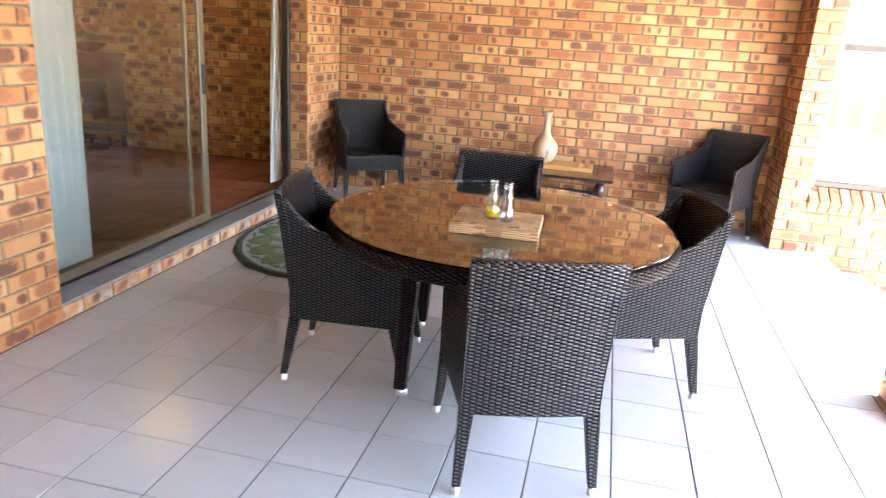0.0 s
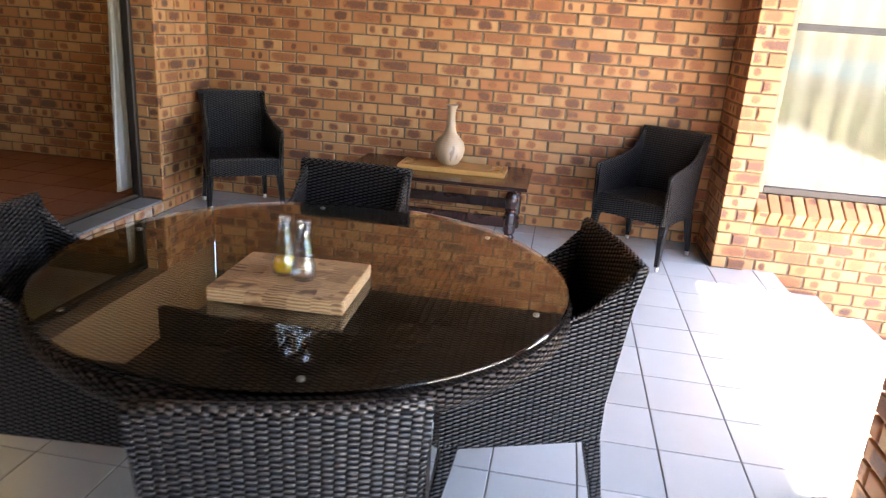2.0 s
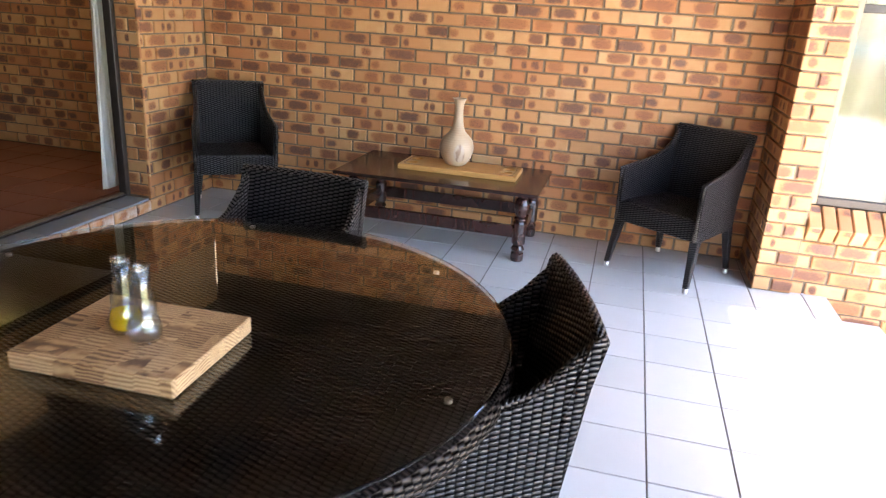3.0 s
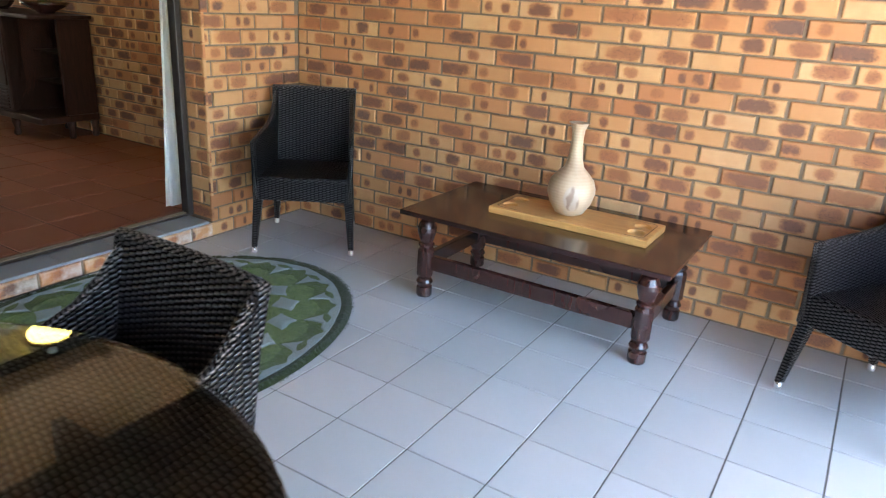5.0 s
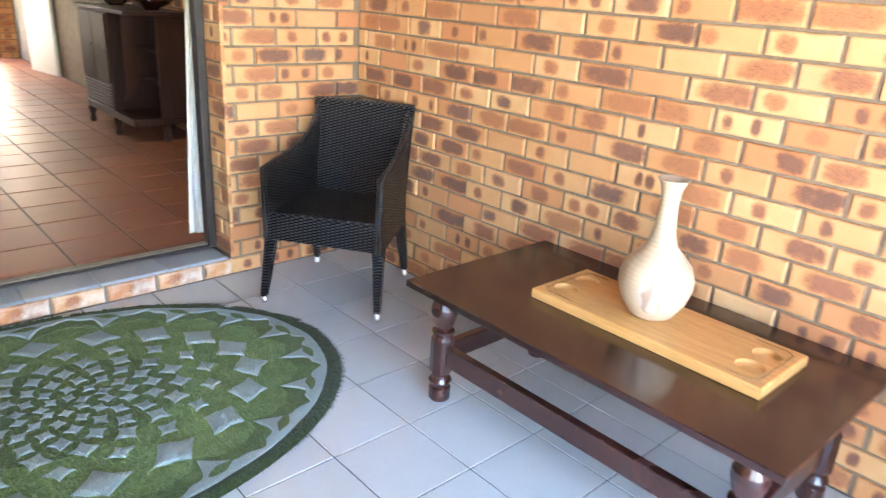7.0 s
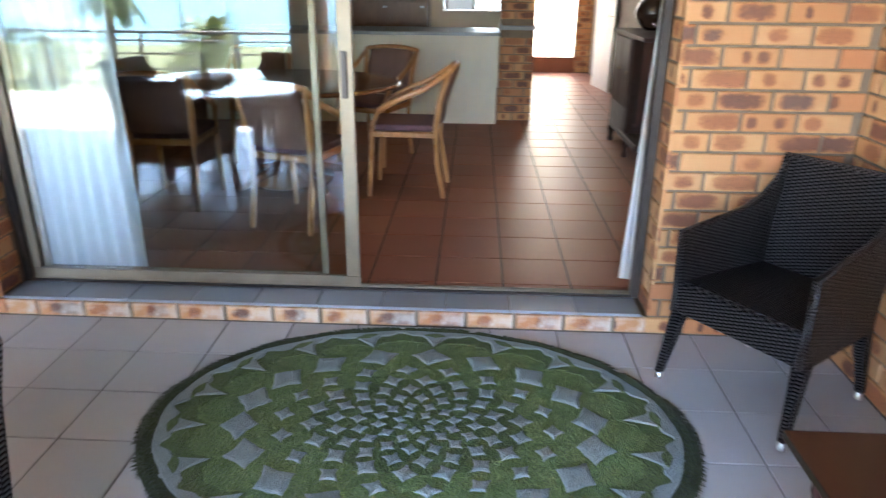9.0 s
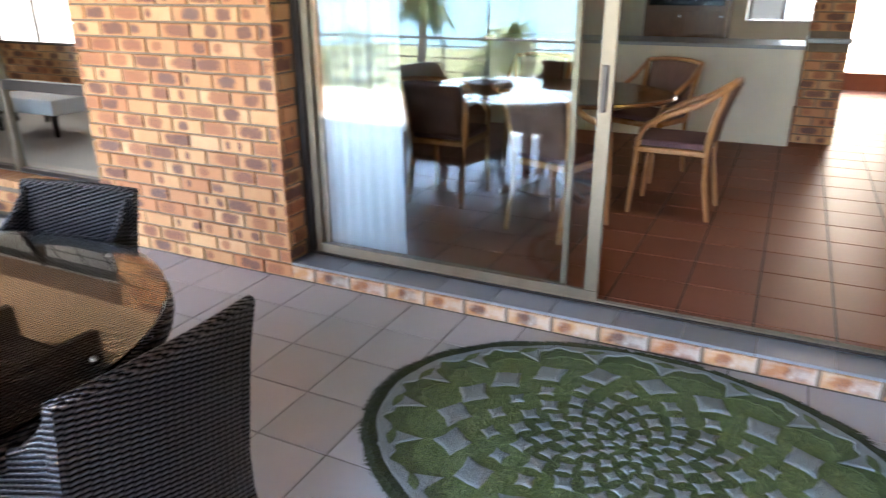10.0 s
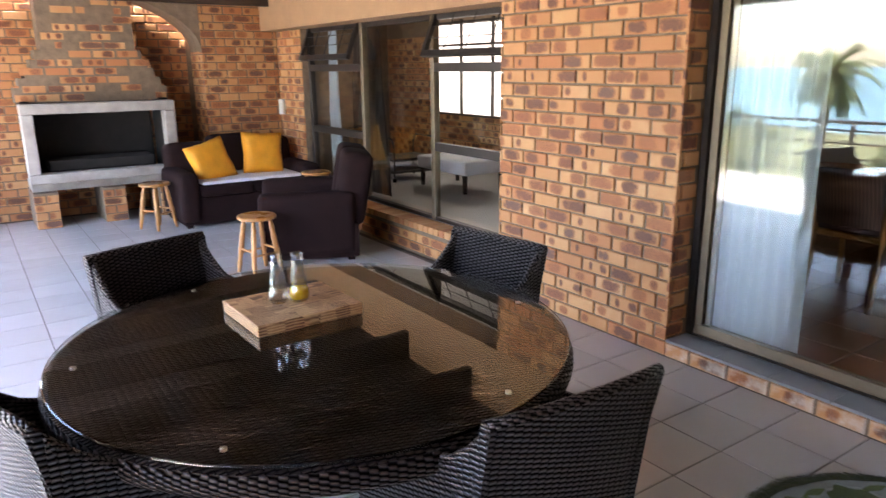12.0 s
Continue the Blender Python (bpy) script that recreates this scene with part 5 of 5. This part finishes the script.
tagged(part("curtain", bm, sheer("added_cream_cloth", (0.50, 0.44, 0.35), 0.15), smooth=True), "cream cloth added behind the window by the steps to pale its panes", "curtain", "curtains")
structure("floor_side_room", box(1.3, 5.2, 6.29, 9.0, 0.2, 0.3), TERRA, "brown floor behind the window", "floor")
structure("wall_side_room", box(1.3, 5.2, 8.9, 9.1, 0.3, 2.6), PLASTER, "tan wall behind the window", "wall")
structure("wall_side_room_west", box(1.2, 1.3, 6.88, 9.1, 0.3, 2.6), PLASTER, "tan side wall behind the window", "wall")
structure("wall_side_room_east", box(5.2, 5.3, 6.04, 9.1, -0.8, 2.6), PLASTER, "tan end wall of the side room", "wall")
structure("ceiling_side_room", box(1.2, 5.3, 6.29, 9.1, 2.602, 2.7), WHITE, "white ceiling of the side room", "ceiling")

# ---- outside: ground, railing, trees, sea ----
GRASS = plain("dry_grass_ground", (0.10, 0.11, 0.045), 0.95, var=0.4, scale=0.8, bumps=0.5, fine=30)
SEA = plain("hazy_sea", (0.10, 0.19, 0.235), 0.8, var=0.06, scale=0.01, bumps=0.0)
bm = bmesh.new()
heights = {}
for i in range(41):
    for j in range(41):
        x, y = -40 + 340 * (i / 40) ** 1.5, -200 + 400 * j / 40
        z = -0.95 if x < 8 else -0.95 - 26 * min(1, (x - 8) / 220) ** 0.8
        heights[i, j] = bm.verts.new((x, y, z + (0.4 * math.sin(x * 0.13) * math.cos(y * 0.11) if x > 9 else 0)))
for i in range(40):
    for j in range(40):
        bm.faces.new((heights[i, j], heights[i + 1, j], heights[i + 1, j + 1], heights[i, j + 1]))
structure("ground", bm, GRASS, "grassy ground that falls away to the sea", "ground")
structure("water", box(295, 4800, -3000, 3000, -28.5, -27.3), SEA, "hazy blue sea out to the horizon", "water")

SEA.node_tree.nodes["Principled BSDF"].inputs["Specular IOR Level"].default_value = 0.1


def railing():
    t = thing("railing", "dark metal railing along the deck's edge", "railing")
    for k in range(10):
        part("post", box(6.0, 6.05, -8.9 + 1.64 * k, -8.85 + 1.64 * k, -0.459, 0.62, 0.003), ALUDARK, t)
    for z in (-0.25, 0.0, 0.25, 0.46, 0.60):
        part("rail", tube([(6.025, -8.95, z), (6.025, 6.0, z)], 0.016 if z < 0.5 else 0.026), ALUDARK, t, smooth=True)


railing()
FOLIAGE = plain("dark_conifer_green", (0.035, 0.06, 0.03), 0.8, var=0.5, scale=1.5, bumps=0.3, fine=20)
PALMGREEN = plain("palm_green", (0.09, 0.12, 0.03), 0.6, var=0.5, scale=3, bumps=0.2)
BARK = plain("grey_bark", (0.12, 0.09, 0.07), 0.9, var=0.4, scale=8, bumps=0.8)


def norfolk_pine(x, y, z, h, seed):
    rng = random.Random(seed)
    t = thing("pine_tree", "tall tiered dark green pine by the sea", "tree", "pines", pose(x, y, z))
    part("trunk", tube([(0, 0, 0), (0, 0, h * 0.5), (0.05, 0, h)], [h * 0.022, h * 0.014, 0.02]), BARK, t)
    bm = bmesh.new()
    tiers = 16
    for k in range(tiers):
        f = k / tiers
        zz = h * (0.12 + 0.86 * f)
        r = h * 0.12 * (1 - f) ** 0.85 + 0.1
        for q in range(9):
            a = 2 * math.pi * (q + rng.random() * 0.6) / 9
            for s in range(7):
                g = (s + 1) / 7
                c = Vector((r * g * math.cos(a), r * g * math.sin(a), zz + 0.12 * r * g + rng.uniform(-0.1, 0.1)))
                w = r * 0.13
                pts = [bm.verts.new(c + Vector((rng.uniform(-w, w), rng.uniform(-w, w), rng.uniform(-w, w) * 0.8))) for _ in range(4)]
                for tri in ((0, 1, 2), (0, 1, 3), (0, 2, 3), (1, 2, 3)):
                    bm.faces.new([pts[i] for i in tri])
    part("crown", bm, FOLIAGE, t)


def palm(x, y, z, h, seed):
    rng = random.Random(seed)
    t = thing("palm_tree", "palm with arching green fronds past the railing", "tree", "palms", pose(x, y, z))
    part("trunk", tube([(0, 0, 0), (0.1, 0.1, h * 0.5), (0.15, 0.2, h)], [0.2, 0.16, 0.13]), BARK, t)
    bm = bmesh.new()
    for k in range(70):
        a, el = rng.uniform(0, 6.28), rng.uniform(-0.9, 1.3)
        L = rng.uniform(0.8, 1.6)
        p = Vector((0.15, 0.2, h))
        d = Vector((math.cos(a) * math.cos(el), math.sin(a) * math.cos(el), math.sin(el)))
        side = Vector((-math.sin(a), math.cos(a), 0))
        for s in range(14):
            q = p + d * (L / 14)
            d = (d + Vector((0, 0, -0.11))).normalized()
            for sg in (-1, 1):
                w = 0.30 * math.sin(math.pi * (s + 1.5) / 16)
                v = [bm.verts.new(c) for c in (p, q, q + side * sg * w + Vector((0, 0, -0.16)) + d * 0.12)]
                bm.faces.new(v)
            p = q
    part("crown", bm, PALMGREEN, t, "arching fronds")


def bush(x, y, z, r, seed):
    rng = random.Random(seed)
    t = thing("bush", "loose sunlit green garden shrub", "shrub", "shrubs", pose(x, y, z))
    part("stem", tube([(0, 0, 0), (0.05, 0, r * 0.8)], [0.06, 0.03]), BARK, t)
    bm = bmesh.new()
    for k in range(2400):
        d = Vector((rng.gauss(0, 1), rng.gauss(0, 1), rng.gauss(0, 0.8))).normalized() * r * rng.uniform(0.45, 1.0) ** 0.5
        c = d + Vector((0, 0, r))
        c += Vector(noise.noise_vector(c * 1.3)) * 0.35 * r
        w = rng.uniform(0.03, 0.065)
        n1, n2 = Vector((rng.uniform(-1, 1), rng.uniform(-1, 1), rng.uniform(-1, 1))).normalized(), Vector((rng.uniform(-1, 1), rng.uniform(-1, 1), rng.uniform(-1, 1))).normalized()
        v = [bm.verts.new(p) for p in (c - n1 * w, c + n2 * w * 0.5, c + n1 * w, c - n2 * w * 0.5)]
        bm.faces.new(v)
    part("crown", bm, PALMGREEN, t, "loose leaves")


norfolk_pine(133, -52, -18.3, 19, 1)
norfolk_pine(174, -56, -21.9, 16, 2)
palm(16.0, -6.5, -2.9, 4.1, 3)
palm(22.0, -5.6, -4.4, 3.6, 4)
for k, (x, y, r) in enumerate(((9.5, -1.0, 0.8), (10.5, -5.5, 0.9), (9.0, -10, 1.0), (11, 2.5, 0.9), (10, 6.5, 1.1))):
    bush(x, y, -1.35, r, 20 + k)

# ---- brick pillar at the terrace's edge ----
pillar = structure("pillar", box(1.285 + FACE, 1.625 - FACE, 3.11 + FACE, 3.45 - FACE, 0, 2.199), MORTAR, "face-brick pillar at the terrace's edge", "pillar")
pillar_b = structure("pillar_south", box(1.285 + FACE, 1.625 - FACE, -0.60 + FACE, -0.26 - FACE, 0, 2.199), MORTAR, "face-brick pillar at the terrace's edge", "pillar")

# ---- bricks ----
CO, JO, LB = 0.0850, 0.0105, 0.2145
brick_mesh = {}


def brick_data(L, mat, H=CO - JO):
    key = (round(L, 3), mat.name)
    if key not in brick_mesh:
        bm = bmesh.new()
        d = 0.016
        r = [[bm.verts.new((x, y, z)) for x, z in ((a, a), (L - a, a), (L - a, H - a), (a, H - a))] for a, y in ((0, d), (0, 0.006), (0.0022, 0.002), (0.007, 0))]
        for p, q in zip(r, r[1:]):
            for k in range(4):
                bm.faces.new((p[k], p[(k + 1) % 4], q[(k + 1) % 4], q[k]))
        bm.faces.new(r[3])
        lay = bm.loops.layers.uv.verify()
        for f in bm.faces:
            for lp in f.loops:
                lp[lay].uv = (lp.vert.co.x + (LB - L if L < 0.15 else 0), lp.vert.co.z)
        me = bpy.data.meshes.new("brick")
        bm.to_mesh(me)
        bm.free()
        me.materials.append(mat)
        brick_mesh[key] = me
    return brick_mesh[key]


def bricks(parent, x, y, angle, length, z0, rows, phase=0.0, skip=None, limit=400, mat=BRICK):
    """Stretcher bond on one face: it starts at (x, y), runs along the angle and looks to the right of that way."""
    rng = random.Random(int(1000 * abs(x) + 77 * abs(y) + angle))
    m = pose(x, y, 0, 0, 0, angle)
    made = 0
    for r in range(rows):
        z = z0 + CO * r + JO / 2
        u = -(LB + JO) * ((0.5 * (r % 2) + phase) % 1.0)
        while u < length - 0.01:
            a, b = max(u, 0.0) + JO / 2 * (u > 0), min(u + LB, length)
            if b - a > 0.02 and not (skip and skip(a, b, z)) and made < limit:
                ob = new("brick", brick_data(b - a, mat))
                ob.parent = parent
                ob.matrix_basis = m @ pose(a, rng.uniform(-0.0015, 0.0015), z + rng.uniform(-0.0008, 0.0008), 0, 0, rng.uniform(-0.25, 0.25))
                made += 1
            u += LB + JO


bricks(wall_north, XW, YB, 0, NX - XW, 0, 26, 0.2, limit=600)
bricks(wall_west, XW, DOOR1, 90, YB - DOOR1, 0, 23, 0.25)
bricks(wall_west, XW - 0.168, DOOR1, 0, 0.168, 0.098, 22, 0.1)
bricks(wall_pier, XW, WIN1, 90, DOOR0 - WIN1, 0, 23, 0.4)
bricks(wall_pier, XW, DOOR0, 180, 0.168, 0.098, 22, 0.3)
bricks(wall_pier, XW - 0.25, WIN1, 0, 0.25, 0.236, 20, 0.3)
bricks(wall_niche, NX, YB, -90, YB - NY, 0, 28, 0.1)
bricks(wall_niche, NX, NY, 0, 0.215, 0, 28, 0.55)
bricks(wall_window, 1.491, 6.04, 0, 2.6, -0.777, 13, 0.15)
bricks(pillar, 1.285, 3.45, -90, 0.34, 0, 25, 0.2)
bricks(pillar, 1.285, 3.11, 0, 0.34, 0, 25, 0.7)
bricks(pillar, 1.625, 3.45, 180, 0.34, 0, 25, 0.7)
bricks(pillar_b, 1.285, -0.26, -90, 0.34, 0, 25, 0.2)
bricks(pillar_b, 1.625, -0.26, 180, 0.34, 0, 25, 0.7)
bricks(wall_corner, -2.90, YS, 90, 0.66, 0, 28, 0.3)
bricks(wall_south, -2.03, YS, 180, 0.87, 0, 28, 0.3)
bricks(wall_south, -2.03, YS - 0.45, 90, 0.44, 0, 28, 0.3)
bricks(wall_recess, 0.6, YS - 0.45, 180, 2.58, 0, 28, 0.3, limit=330)
bricks(wall_inside, -7.0, 6.80, 0, 4.0, FZ, 26, 0.3, limit=480)
bricks(wall_passage, -11.4, 6.56, 90, 0.24, FZ, 24, 0.3)
bricks(pillar_in, -7.25, 5.235, 90, 0.345, FZ, 26, 0.3, skip=lambda a, b, z: 0.94 < z < 1.06)
bricks(room_wall, -5.20, -4.4, 90, 5.7, 0.25, 24, 0.1, skip=lambda a, b, z: 0.87 < z < 2.1 and b > 1.22 and a < 3.22)


def chimney_skip(a, b, z):
    edge = 0.28 * max(0, min(1, (z - 1.30) / 0.5))
    return a < edge - 0.05 or b > 1.435 - edge + 0.05


bricks(chimney, -0.20, FIREY - 0.02 - 0.25, 180, 1.435, 1.235, 14, 0.2, skip=chimney_skip)
for pr, x in hearth_piers:
    bricks(pr, x + 0.11, FIREY - 0.03, 180, 0.22, 0, 4, 0.5 if x < -1 else 0.0)
plinth = [o for o in scene.objects if o.name == "wall_plinth"][0]
bricks(plinth, -2.80, -2.4, 90, WIN1 + 2.4, 0, 2, 0.3)
for k in range(48):
    y = -2.39 + 0.0775 * k
    if y + 0.07 > WIN1:
        break
    part("brick", box(XG + 0.03, -2.79, y, y + 0.068, 0.205, 0.262, 0.004), BRICK, plinth)

# brick-on-edge sill under the window by the steps
for k in range(33):
    x = 1.495 + 0.079 * k
    b = box(0, 0.069, -0.11, 0.075, -0.055, 0.055, 0.005)
    ob = part("brick", b, BRICK, wall_window)
    ob.matrix_basis = pose(x, 6.07, 0.445, 32, 0, 0)

# door sill: one course of brick, then grey tiles
sill = structure("door_sill", box(XW - 0.245, XW - FACE, DOOR0, DOOR1, -0.05, 0.083), MORTAR, "raised brick door sill capped with grey tiles", "sill")
bricks(sill, XW, DOOR0, 90, DOOR1 - DOOR0, -0.002, 1, 0.3, mat=SILLBRICK)
for k in range(10):
    y = DOOR0 + 0.001 + 0.298 * k
    part("tile", box(XW - 0.20, XW - 0.002, y, y + 0.294, 0.083, 0.098, 0.002), SILLTILE, sill)

# ---- floor tiles ----
def tiles(parent, x0, x1, y0, y1, ox, oy, pitch, pitch_y, z, mat, limit, near, gap=0.006):
    """Square tiles on a grid; whole ones near the walk are pieces, the rest is joined."""
    s, sy = pitch - gap, pitch_y - gap
    bm = box(0, s, 0, sy, -0.008, 0, 0.0012)
    base = bpy.data.meshes.new("tile")
    bm.to_mesh(base)
    bm.free()
    base.materials.append(mat)
    rest = bmesh.new()
    rng = random.Random(3)
    made = 0
    for i in range(int((x0 - ox) // pitch), int((x1 - ox) // pitch) + 1):
        for j in range(int((y0 - oy) // pitch_y), int((y1 - oy) // pitch_y) + 1):
            a, b, c, d = ox + i * pitch, ox + i * pitch + s, oy + j * pitch_y, oy + j * pitch_y + sy
            a2, b2, c2, d2 = max(a, x0), min(b, x1), max(c, y0), min(d, y1)
            if b2 - a2 < 0.01 or d2 - c2 < 0.01:
                continue
            whole = b2 - a2 > s - 0.001 and d2 - c2 > sy - 0.001
            if whole and made < limit and near(a, c):
                ob = new("tile", base)
                ob.parent = parent
                ob.matrix_basis = pose(a, c, z + rng.uniform(-0.0004, 0.0004), rng.uniform(-0.06, 0.06), rng.uniform(-0.06, 0.06), 0)
                made += 1
            else:
                bx(rest, a2, b2, c2, d2, z - 0.008, z)
    ob = part("tile_remainder", rest, mat, parent)
    tagged(ob, kind="stuff")


tiles(floor, XW + 0.001, 1.699, YS - 0.4, YB - 0.001, -1.182, 5.706, 0.305, 0.305, 0.0, TILE, 300, lambda x, y: y > 0.6)
tiles(room_floor, -11.39, XW - 0.25, 1.6, 6.79, -3.0, 5.5, 0.335, 0.335, FZ, TERRA, 260, lambda x, y: x > -7.2 and y > 1.5, 0.010)
